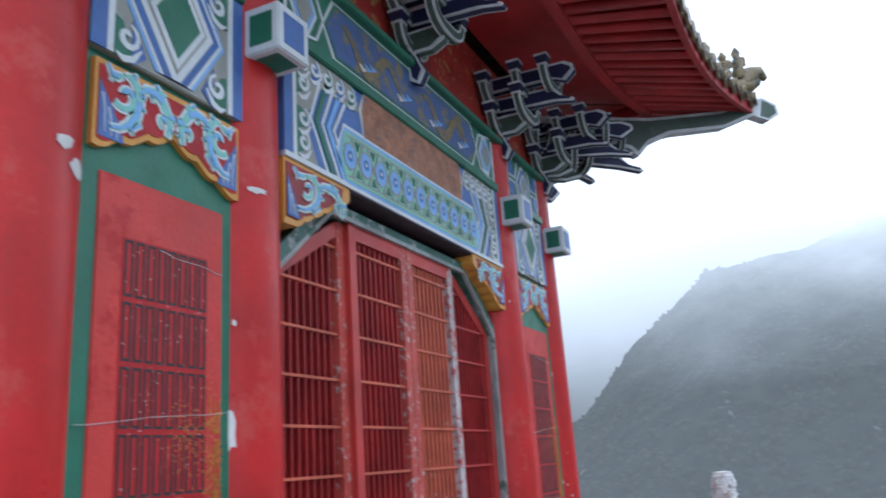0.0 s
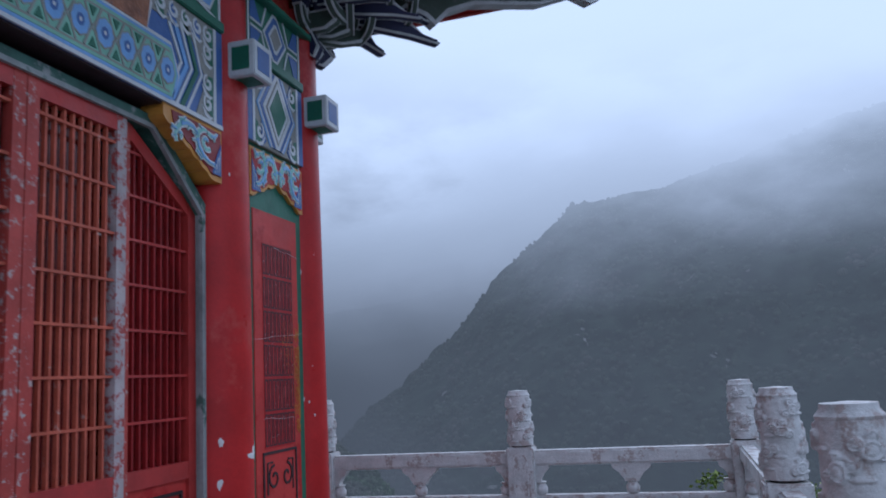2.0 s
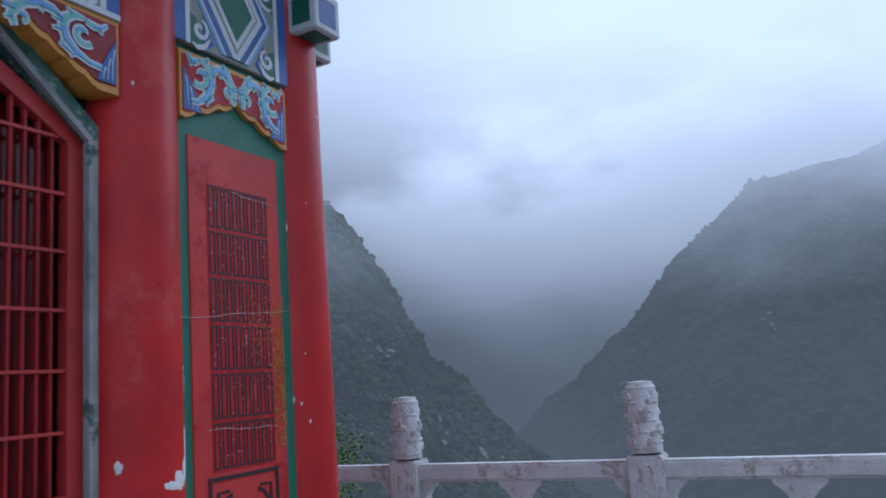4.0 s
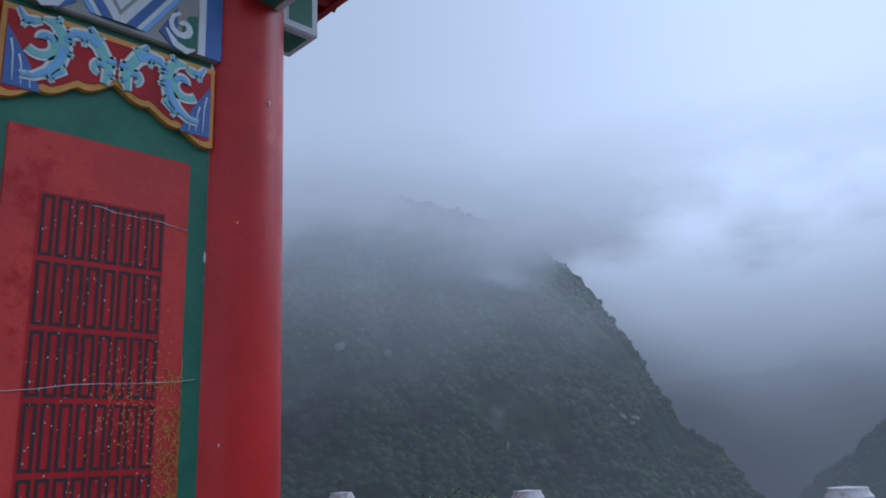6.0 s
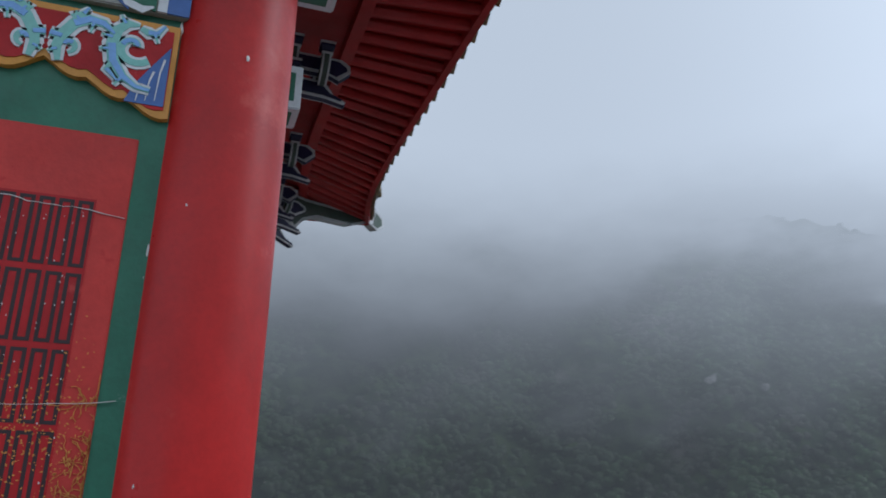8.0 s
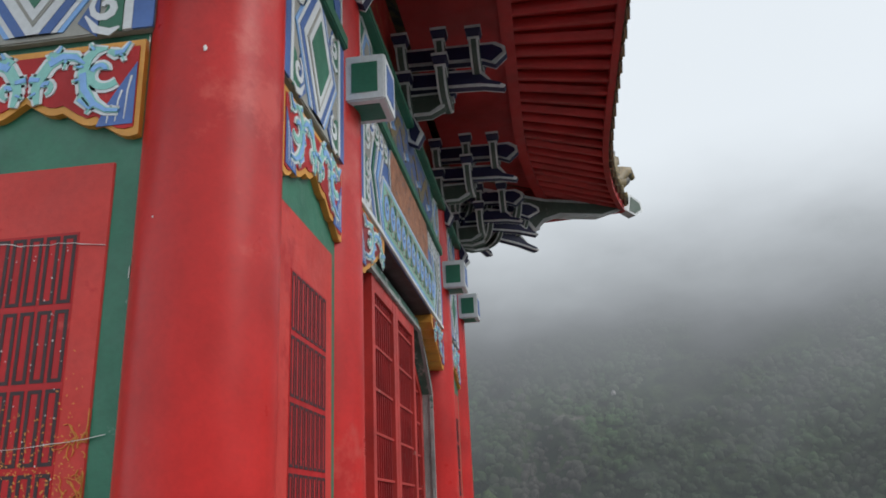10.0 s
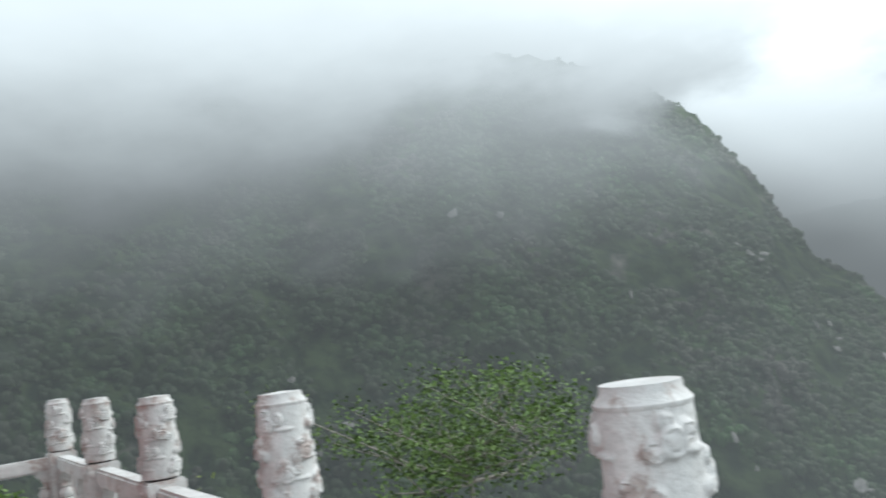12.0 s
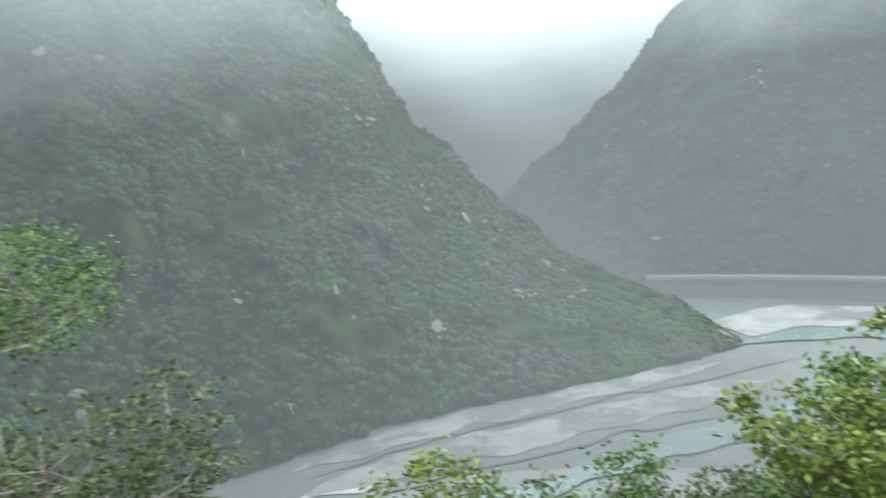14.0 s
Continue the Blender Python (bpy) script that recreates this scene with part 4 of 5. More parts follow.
def bay(length):
    e = thing("balustrade_rail", Matrix(), "white stone balustrade rail on small vase supports", "stone railing", "rails of the balustrade")
    h = length / 2 - 0.11
    part("top_rail", Geo().box(-h, h, -0.065, 0.065, 0.744, 0.872), STONE, e, bevel=0.018)
    part("lower_rail", Geo().box(-h, h, -0.055, 0.055, 0.395, 0.497), STONE, e, bevel=0.012)
    part("panel", Geo().box(-h, h, -0.045, 0.045, 0.06, 0.385), STONE, e, bevel=0.012)
    part("base_rail", Geo().box(-h, h, -0.07, 0.07, 0.0, 0.06), STONE, e, bevel=0.006)
    for x, w in ((-h, 0.14), (0, 0.175), (h, 0.14)):
        lo, hi = (-1 if x >= 0 else 0), (1 if x <= 0 else 0)
        up = [(w, 0.744), (w * 0.95, 0.712), (w * 0.62, 0.672), (w * 0.42, 0.625), (0.06, 0.60)]
        right = up if hi else [(0.0, 0.744), (0.0, 0.60)]
        left = up if lo else [(0.0, 0.744), (0.0, 0.60)]
        pts = [(x - a, z) for a, z in left] + [(x + a, z) for a, z in reversed(right)]
        part("vase_support", Geo().prism(pts, -0.045, 0.045), STONE, e)
        if lo and hi:
            part("vase_foot", Geo().lathe([(0.035, 0.497), (0.058, 0.515), (0.062, 0.552), (0.040, 0.588), (0.055, 0.605)], 16, (x, 0)), STONE, e, smooth=50)
        else:
            g = Geo().lathe([(0.035, 0.497), (0.058, 0.515), (0.062, 0.552), (0.040, 0.588), (0.055, 0.605)], 16, (x + (0.05 if lo == 0 else -0.05), 0))
            part("vase_foot", g, STONE, e, smooth=50)
    return e


POST, RAILS = post(), {}
POST.matrix_world = pose(NORTH_X[0], RN, 0)


def sized(ob, wide):
    """Brings the raw heights of a balustrade part to those of the terrace."""
    for o in ob.children:
        if not o.data.get("sized"):
            o.data["sized"] = True
            for v in o.data.vertices:
                v.co = (v.co.x * wide, v.co.y * 1.03, 1.06 * v.co.z - 0.148 if v.co.z > 0.1 else v.co.z)


def lay_rail(length, m):
    """A rail of that length at m; rails of one length share their meshes."""
    key = round(length, 2)
    if key in RAILS:
        return copy_thing(RAILS[key], m)
    RAILS[key] = bay(length)
    sized(RAILS[key], 1.0)
    RAILS[key].matrix_world = m
    return RAILS[key]


sized(POST, 1.03)
for i, (a, b) in enumerate(zip(NORTH_X, NORTH_X[1:])):
    copy_thing(POST, pose(b, RN, 0, 0, 0, 90 * i + 90))
    lay_rail(a - b, pose((a + b) / 2, RN, 0))
for i, (a, b) in enumerate(zip(EAST_Y, EAST_Y[1:])):
    copy_thing(POST, pose(RE, b, 0, 0, 0, 90 * i + 180))
    lay_rail(a - b, pose(RE, (a + b) / 2, 0, 0, 0, 90))
for i in range(1, 4):
    copy_thing(POST, pose(NORTH_X[-1], RN - i * WEST_STEP, 0, 0, 0, 90 * i))
    lay_rail(WEST_STEP, pose(NORTH_X[-1], RN - (i - 0.5) * WEST_STEP, 0, 0, 0, 90))


# ---- the valley ----
def foliage(name, a, b, c, scale):
    m = bpy.data.materials.new(name)
    m.use_nodes = True
    t = m.node_tree
    bs = t.nodes["Principled BSDF"]
    co = t.nodes.new("ShaderNodeTexCoord")
    n1, n2 = t.nodes.new("ShaderNodeTexNoise"), t.nodes.new("ShaderNodeTexNoise")
    n1.inputs["Scale"].default_value, n1.inputs["Detail"].default_value = scale, 10
    n2.inputs["Scale"].default_value, n2.inputs["Detail"].default_value = scale * 0.22, 6
    r = t.nodes.new("ShaderNodeValToRGB")
    r.color_ramp.elements[0].position, r.color_ramp.elements[0].color = 0.38, (*a, 1)
    r.color_ramp.elements[1].position, r.color_ramp.elements[1].color = 0.62, (*b, 1)
    r2 = t.nodes.new("ShaderNodeValToRGB")
    r2.color_ramp.elements[0].position, r2.color_ramp.elements[0].color = 0.66, (0, 0, 0, 1)
    r2.color_ramp.elements[1].position, r2.color_ramp.elements[1].color = 0.72, (1, 1, 1, 1)
    mx = t.nodes.new("ShaderNodeMixRGB")
    mx.inputs[2].default_value = (*c, 1)
    for n in (n1, n2):
        t.links.new(co.outputs["Object"], n.inputs["Vector"])
    t.links.new(n1.outputs["Fac"], r.inputs[0])
    t.links.new(n2.outputs["Fac"], r2.inputs[0])
    t.links.new(r2.outputs[0], mx.inputs[0])
    t.links.new(r.outputs[0], mx.inputs[1])
    t.links.new(mx.outputs[0], bs.inputs["Base Color"])
    bs.inputs["Roughness"].default_value, bs.inputs["Specular IOR Level"].default_value = 0.9, 0.1
    bp = t.nodes.new("ShaderNodeBump")
    bp.inputs["Strength"].default_value, bp.inputs["Distance"].default_value = 0.9, 3.0
    t.links.new(n1.outputs["Fac"], bp.inputs["Height"])
    t.links.new(bp.outputs[0], bs.inputs["Normal"])
    return m


WOODS = foliage("steep_forest", (0.012, 0.028, 0.014), (0.055, 0.085, 0.035), (0.17, 0.16, 0.14), 0.16)
FARWOODS = foliage("far_forest", (0.02, 0.035, 0.025), (0.05, 0.075, 0.05), (0.12, 0.12, 0.11), 0.08)
GRAVEL = material("river_gravel", (0.20, 0.205, 0.20), 0.9, vary=0.2, scale=0.03, fine=0.6, bump=0.5, second=(0.15, 0.165, 0.165), amount=0.5, patch=0.03)
WATER = material("pale_river_water", (0.19, 0.235, 0.23), 0.25, vary=0.15, scale=0.05, fine=0.8, bump=0.3)
DEEP = -62.0


def span(knots, x):
    """Smooth interpolation of (x, value) pairs."""
    if x <= knots[0][0]:
        return knots[0][1]
    for (a, u), (b, v) in zip(knots, knots[1:]):
        if x <= b:
            t = (x - a) / (b - a)
            return u + (v - u) * t
    return knots[-1][1]


def slope(name, mat, a0, a1, step, ridge, foot, crest, label, rows=70, rough=9.0, zfoot=DEEP):
    """A mountainside: bearings a0 to a1 (degrees left of north), its skyline's elevation, and how far its foot and crest stand off."""
    n = int((a1 - a0) / step)
    vs = []
    for j in range(rows + 1):
        t = j / rows
        for i in range(n + 1):
            a = a0 + (a1 - a0) * i / n
            d0, d1 = span(foot, a), span(crest, a)
            zc = 1.5 + d1 * math.tan(radians(span(ridge, a)))
            d = d0 + (d1 - d0) * t
            z = zfoot + (zc - zfoot) * (t**0.85 if t < 1 else 1)
            x, y = -d * math.sin(radians(a)), 6 + d * math.cos(radians(a))
            p = Vector((x, y, z))
            k = noise.fractal(p * 0.016, 0.9, 2.1, 5) * rough * min(1, 4 * t) * (1 - 0.55 * t**4) + noise.fractal(p * 0.11, 0.8, 2.0, 4) * 2.2
            k += (abs(noise.noise(Vector((a * 0.22, t * 1.6, 3.0)))) - 0.2) * rough * 1.6 * min(1, 4 * t) * (1 - t)
            dx = noise.fractal(p * 0.03 + Vector((9, 4, 2)), 0.9, 2.0, 4) * rough * 0.7
            vs.append((x + dx * math.cos(radians(a)) * 0.3 + math.sin(radians(a)) * k, y - math.cos(radians(a)) * k, z + (k * 0.35 if t < 1 else noise.fractal(p * 0.1, 0.7, 2.0, 5) * 2.5)))
    g = Geo().add(vs, [(j * (n + 1) + i, j * (n + 1) + i + 1, (j + 1) * (n + 1) + i + 1, (j + 1) * (n + 1) + i) for j in range(rows) for i in range(n)])
    return solid(name, g, mat, Matrix(), label, "mountain", kind="structure", fix=False, smooth=180)


def leaf_material(name, rgb, rgb2, patches=()):
    m = bpy.data.materials.new(name)
    m.use_nodes = True
    t = m.node_tree
    b = t.nodes["Principled BSDF"]
    geo = t.nodes.new("ShaderNodeNewGeometry")
    r = t.nodes.new("ShaderNodeValToRGB")
    r.color_ramp.elements[0].color, r.color_ramp.elements[1].color = (*rgb, 1), (*rgb2, 1)
    t.links.new(geo.outputs["Random Per Island"], r.inputs[0])
    last = r.outputs[0]
    if patches:
        co = t.nodes.new("ShaderNodeTexCoord")
        for size, seed, lo, hi, rgb3 in patches:
            mp = t.nodes.new("ShaderNodeMapping")
            mp.inputs["Location"].default_value = (seed, seed, seed)
            mp.inputs["Scale"].default_value = (1 / size, 1 / size, 0.5 / size)
            n = t.nodes.new("ShaderNodeTexNoise")
            n.inputs["Scale"].default_value, n.inputs["Detail"].default_value = 1.0, 4
            mr = t.nodes.new("ShaderNodeMapRange")
            mr.inputs["From Min"].default_value, mr.inputs["From Max"].default_value = lo, hi
            mx = t.nodes.new("ShaderNodeMixRGB")
            mx.inputs[2].default_value = (*rgb3, 1)
            t.links.new(co.outputs["Object"], mp.inputs[0])
            t.links.new(mp.outputs[0], n.inputs["Vector"])
            t.links.new(n.outputs["Fac"], mr.inputs[0])
            t.links.new(mr.outputs[0], mx.inputs[0])
            t.links.new(last, mx.inputs[1])
            last = mx.outputs[0]
    t.links.new(last, b.inputs["Base Color"])
    b.inputs["Roughness"].default_value = 0.55
    b.inputs["Specular IOR Level"].default_value = 0.3
    return m


RIDGE_A = [(8.0, -15.0), (12.1, -11.9), (19.8, -8.3), (21.5, -6.3), (23.5, -4.5), (25.4, -2.5), (26.8, -0.1), (29.3, 1.5), (30.3, 3.9), (30.8, 4.6), (31.6, 6.5), (33.2, 8.9), (33.6, 9.9), (35.7, 12.8), (37.7, 14.2), (38.8, 15.7), (43.7, 17.8), (50, 19.1), (58, 19.8), (75, 22), (110, 24), (150, 20)]
FOOT_A = [(7.9, 235), (11.6, 219), (16.6, 206), (24.4, 193), (33.4, 182), (41.5, 169), (60, 160), (150, 152)]
CREST_A = [(7.9, 243), (12, 268), (20, 305), (26, 330), (35, 340), (50, 340), (150, 325)]
MA = slope("mountain_west", WOODS, 8.0, 150, 0.3, RIDGE_A, FOOT_A, CREST_A, "steep forested mountain with pale rock scars in mist", rows=110)
SPUR = slope("wooded_spur", WOODS, 76, 150, 0.4, [(76, -20), (82, -13), (90, -3), (98, 5), (106, 10), (150, 16)], [(76, 151), (150, 150)], [(76, 153), (90, 160), (150, 175)], "near wooded spur below the mist", rows=50, rough=6)
RIDGE_B = [(-70, 15), (-30, 17), (-12, 15.5), (-5.1, 13.6), (0, 12.4), (3.3, 12.0), (6.3, 11.8), (8.5, 9.6), (11.9, 7.2), (14.2, 4.3), (15.5, 2.8), (18.3, 0.6), (19.3, -0.5), (21.6, -1.9), (23.8, -4.0), (32, -6.5)]
MB = slope("mountain_east", FARWOODS, -70, 30, 0.3, RIDGE_B, [(-70, 270), (-20, 295), (0, 306), (14, 324), (30, 370)], [(-70, 600), (30, 620)], "forested mountainside across the river, veiled in haze", rows=90, rough=14)
RIDGE_C = [(0, 9), (13.4, 6.8), (18.9, 5.7), (24.7, 5.0), (30.7, 4.7), (50, 4.2)]
slope("mountain_far", FARWOODS, 0, 50, 0.5, RIDGE_C, [(0, 760), (50, 760)], [(0, 1000), (50, 1000)], "far mountain almost lost in haze", rows=40, rough=18)


def canopy(name, mountain, count, small, large, seed, mats, label, pick=1.0):
    """Tree crowns scattered over a mountainside, as one mesh of small uneven clumps."""
    rng = random.Random(seed)
    me = mountain.data
    polys = me.polygons
    g = Geo()
    ring = [(math.cos(1.2566 * k), math.sin(1.2566 * k)) for k in range(5)]
    faces = [(0, 1 + k, 1 + (k + 1) % 5) for k in range(5)] + [(1 + k, 6 + k, 6 + (k + 1) % 5, 1 + (k + 1) % 5) for k in range(5)]
    cols = len(polys)
    made = 0
    while made < count:
        p = polys[int(cols * rng.random() ** pick)]
        a, b, d = (me.vertices[p.vertices[k]].co for k in (0, 1, 3))
        c = a + (b - a) * rng.random() + (d - a) * rng.random()
        up = p.normal if p.normal.z > 0 else -p.normal
        up = (up + Vector((0, 0, 0.45))).normalized()
        t1 = up.orthogonal().normalized()
        t2 = up.cross(t1)
        if noise.noise(c * 0.035) > 0.30:
            made += 0.5
            continue
        r = rng.uniform(small, large)
        h = r * rng.uniform(0.5, 1.2)
        vs = [c + t1 * rng.uniform(-0.3, 0.3) * r + t2 * rng.uniform(-0.3, 0.3) * r + up * h]
        for f, zz in ((0.62, 0.62), (0.9, -0.1)):
            for a, b in ring:
                k = r * f * rng.uniform(0.75, 1.25)
                vs.append(c + t1 * a * k + t2 * b * k + up * h * zz * rng.uniform(0.8, 1.2))
        g.add(vs, faces)
        made += 1
    return solid(name, g, mats, Matrix(), label, "forest", kind="stuff", fix=False, smooth=180)


CROWNS = leaf_material("forest_crowns", (0.024, 0.046, 0.018), (0.032, 0.057, 0.021), ((30, 3.1, 0.46, 0.66, (0.066, 0.063, 0.052)), (16, 8.3, 0.5, 0.75, (0.040, 0.108, 0.022))))
CROWNS_SPUR = leaf_material("spur_crowns", (0.035, 0.075, 0.020), (0.075, 0.13, 0.030))
CROWNS_FAR = leaf_material("far_forest_crowns", (0.022, 0.042, 0.022), (0.045, 0.07, 0.036), ((50, 5.1, 0.5, 0.7, (0.075, 0.075, 0.058)),))
canopy("forest", MA, 34000, 0.6, 2.1, 21, CROWNS, "dense forest clinging to the steep mountain", 0.9)
canopy("forest", SPUR, 7000, 0.7, 2.0, 23, CROWNS_SPUR, "fresh green forest on the near spur")
canopy("forest", MB, 12000, 1.1, 3.0, 22, CROWNS_FAR, "hazy forest on the slope across the river")

ROCK = material("pale_rock_scar", (0.27, 0.26, 0.245), 0.9, vary=0.3, scale=0.4, fine=3.0, bump=0.6)


def scars(mountain, count, seed):
    """Bare pale rock showing between the trees, as one mesh of uneven slabs."""
    rng = random.Random(seed)
    polys = mountain.data.polygons
    g = Geo()
    for _ in range(count):
        p = polys[int(len(polys) * rng.uniform(0.03, 0.72))]
        c, nrm = p.center, p.normal if p.normal.y < 0 or p.normal.z > 0 else -p.normal
        side = nrm.cross(Vector((0, 0, 1))).normalized()
        up = side.cross(nrm)
        for _k in range(rng.randint(1, 4)):
            o = c + side * rng.gauss(0, 3.0) + up * rng.gauss(0, 4.0) + nrm * 2.2
            w, h = rng.uniform(0.4, 1.9), rng.uniform(0.5, 2.2)
            m = 7
            rim = []
            for i in range(m):
                f = rng.uniform(0.6, 1.2)
                rim.append(o + side * w * f * math.cos(6.283 * i / m) + up * h * f * math.sin(6.283 * i / m) - nrm * 0.35)
            g.add([o] + rim, [(0, 1 + i, 1 + (i + 1) % m) for i in range(m)])
    return solid("rock_scar", g, ROCK, Matrix(), "pale bare rock scars between the trees", "rock", kind="stuff", fix=False)


scars(MA, 70, 31)
scars(MB, 40, 32)


def flat(name, mat, inner, outer, a0, a1, z, label, category, kind="structure", n=60, taper_ends=True):
    """A flat band of ground between two distances that change with the bearing."""
    vs = []
    for i in range(n + 1):
        a = a0 + (a1 - a0) * i / n
        w = min(1.0, 7 * i / n, 7 * (n - i) / n) if taper_ends else 1.0
        mid = (span(inner, a) + span(outer, a)) / 2
        for k in (inner, outer):
            d = mid + (span(k, a) - mid) * w + noise.noise(Vector((a * 0.35, d0_seed(name), 0))) * 4
            vs.append((-d * math.sin(radians(a)), 6 + d * math.cos(radians(a)), z))
    g = Geo().add(vs, [(2 * i, 2 * i + 1, 2 * i + 3, 2 * i + 2) for i in range(n)])
    return solid(name, g, mat, Matrix(), label, category, kind=kind, fix=False)


def d0_seed(name):
    return len(name) * 1.7


g = Geo().add([(-4000, -4000, DEEP - 0.6), (4000, -4000, DEEP - 0.6), (4000, 4000, DEEP - 0.6), (-4000, 4000, DEEP - 0.6)], [(0, 1, 2, 3)])
solid("ground", g, GRAVEL, Matrix(), "pale grey gravel bed of the river valley", "ground", kind="structure", fix=False)
flat("water_near", WATER, [(-12, 182), (2, 178), (10, 158), (22, 137), (38, 126)], [(-12, 204), (2, 196), (10, 171), (22, 144), (38, 131)], -10, 40, DEEP - 0.2, "pale blue green river channel in the gravel", "river")
flat("water_far", WATER, [(-12, 248), (0, 244), (6, 238), (9, 232)], [(-12, 268), (0, 258), (6, 246), (9, 235)], -12, 9, DEEP - 0.2, "pale blue green river channel in the gravel", "river")
BANKS = material("wet_dark_gravel", (0.13, 0.135, 0.13), 0.8, vary=0.3, scale=0.1, fine=1.0)
PALE = material("dry_pale_gravel", (0.33, 0.33, 0.32), 0.9, vary=0.2, scale=0.08, fine=0.9, second=(0.19, 0.195, 0.19), amount=0.5, patch=0.06)
for k, (u, v, mt, z, nm, lb) in enumerate(((0.70, 0.716, BANKS, 0.30, "gravel_edge", "dark wet edge along a gravel bar"), (0.40, 0.66, PALE, 0.42, "gravel_bar", "dry pale gravel bar in the river bed"), (0.30, 0.318, BANKS, 0.28, "gravel_edge", "dark wet edge along a gravel bar"), (0.76, 0.96, PALE, 0.44, "gravel_bar", "dry pale gravel bar in the river bed"))):
    near = [(3, 170), (11, 154), (23, 137), (41, 125)]
    far = [(3, 252), (11, 221), (23, 195), (41, 170)]
    inner = [(a, d + (e - d) * u) for (a, d), (_, e) in zip(near, far)]
    outer = [(a, d + (e - d) * v) for (a, d), (_, e) in zip(near, far)]
    flat(nm, mt, inner, outer, 3 + 2 * k, 41, DEEP - z, lb, "gravel")
flat("gravel_bar", PALE, [(-11, 270), (3, 257), (8, 244)], [(-11, 280), (3, 286), (10, 280)], -11, 10, DEEP - 0.4, "dry pale gravel bar in the river bed", "gravel")
CONCRETE = material("weathered_concrete", (0.16, 0.165, 0.16), 0.85, vary=0.15, scale=0.2, fine=2.0)
vs = []
for i in range(25):
    a = radians(-14 + 28 * i / 24)
    off = 291 + math.degrees(a) * 1.1
    for d, z in ((off, DEEP - 1), (off + 5, DEEP + 3.0), (off + 6, DEEP + 5.2), (off + 17, DEEP + 5.2)):
        vs.append((-d * math.sin(a), 6 + d * math.cos(a), z))
g = Geo().add(vs, [(4 * i + k, 4 * i + 4 + k, 4 * i + 5 + k, 4 * i + 1 + k) for i in range(24) for k in range(3)])
solid("embankment", g, CONCRETE, Matrix(), "long concrete embankment along the far river bank", "embankment", kind="structure", fix=False)
vs = []
for i in range(25):
    a = radians(-14 + 28 * i / 24)
    off = 297 + math.degrees(a) * 1.1
    for d, z in ((off, DEEP + 5.0), (off, DEEP + 6.4), (off + 1.5, DEEP + 6.4)):
        vs.append((-d * math.sin(a), 6 + d * math.cos(a), z))
g = Geo().add(vs, [(3 * i + k, 3 * i + 3 + k, 3 * i + 4 + k, 3 * i + 1 + k) for i in range(24) for k in range(2)])
solid("road_parapet", g, STONE, Matrix(), "pale parapet of the road above the embankment", "parapet", kind="structure", fix=False)
# the hillside under the terrace
SOIL = foliage("undergrowth", (0.015, 0.03, 0.012), (0.06, 0.09, 0.03), (0.12, 0.11, 0.09), 1.6)
vs = []
n = 90
for j in range(31):
    t = j / 30
    for i in range(n + 1):
        a = -180 + 360 * i / n
        d = 11 + 75 * t
        x, y = -4 - d * math.sin(radians(a)) * 1.1, 2 + d * math.cos(radians(a))
        z = -3.2 - 60 * t**0.85
        p = Vector((x, y, z))
        vs.append((x, y, z + noise.fractal(p * 0.25, 0.9, 2, 4) * (0.2 + 1.6 * min(1, 3 * t))))
g = Geo().add(vs, [(j * (n + 1) + i, j * (n + 1) + i + 1, (j + 1) * (n + 1) + i + 1, (j + 1) * (n + 1) + i) for j in range(30) for i in range(n)])
solid("hillside", g, SOIL, Matrix(), "overgrown hillside falling from the terrace to the river", "hillside", kind="structure", fix=False, smooth=180)


# ---- trees and bushes below the terrace ----
LEAF = leaf_material("fresh_leaf", (0.052, 0.095, 0.020), (0.115, 0.18, 0.04))
LEAF_YELLOW = leaf_material("young_yellow_leaf", (0.075, 0.125, 0.024), (0.20, 0.24, 0.04))
LEAF_DULL = leaf_material("dull_leaf", (0.05, 0.078, 0.026), (0.105, 0.125, 0.05))
BARK = material("grey_bark", (0.30, 0.27, 0.24), 0.85, vary=0.3, scale=8, fine=50, bump=0.6)


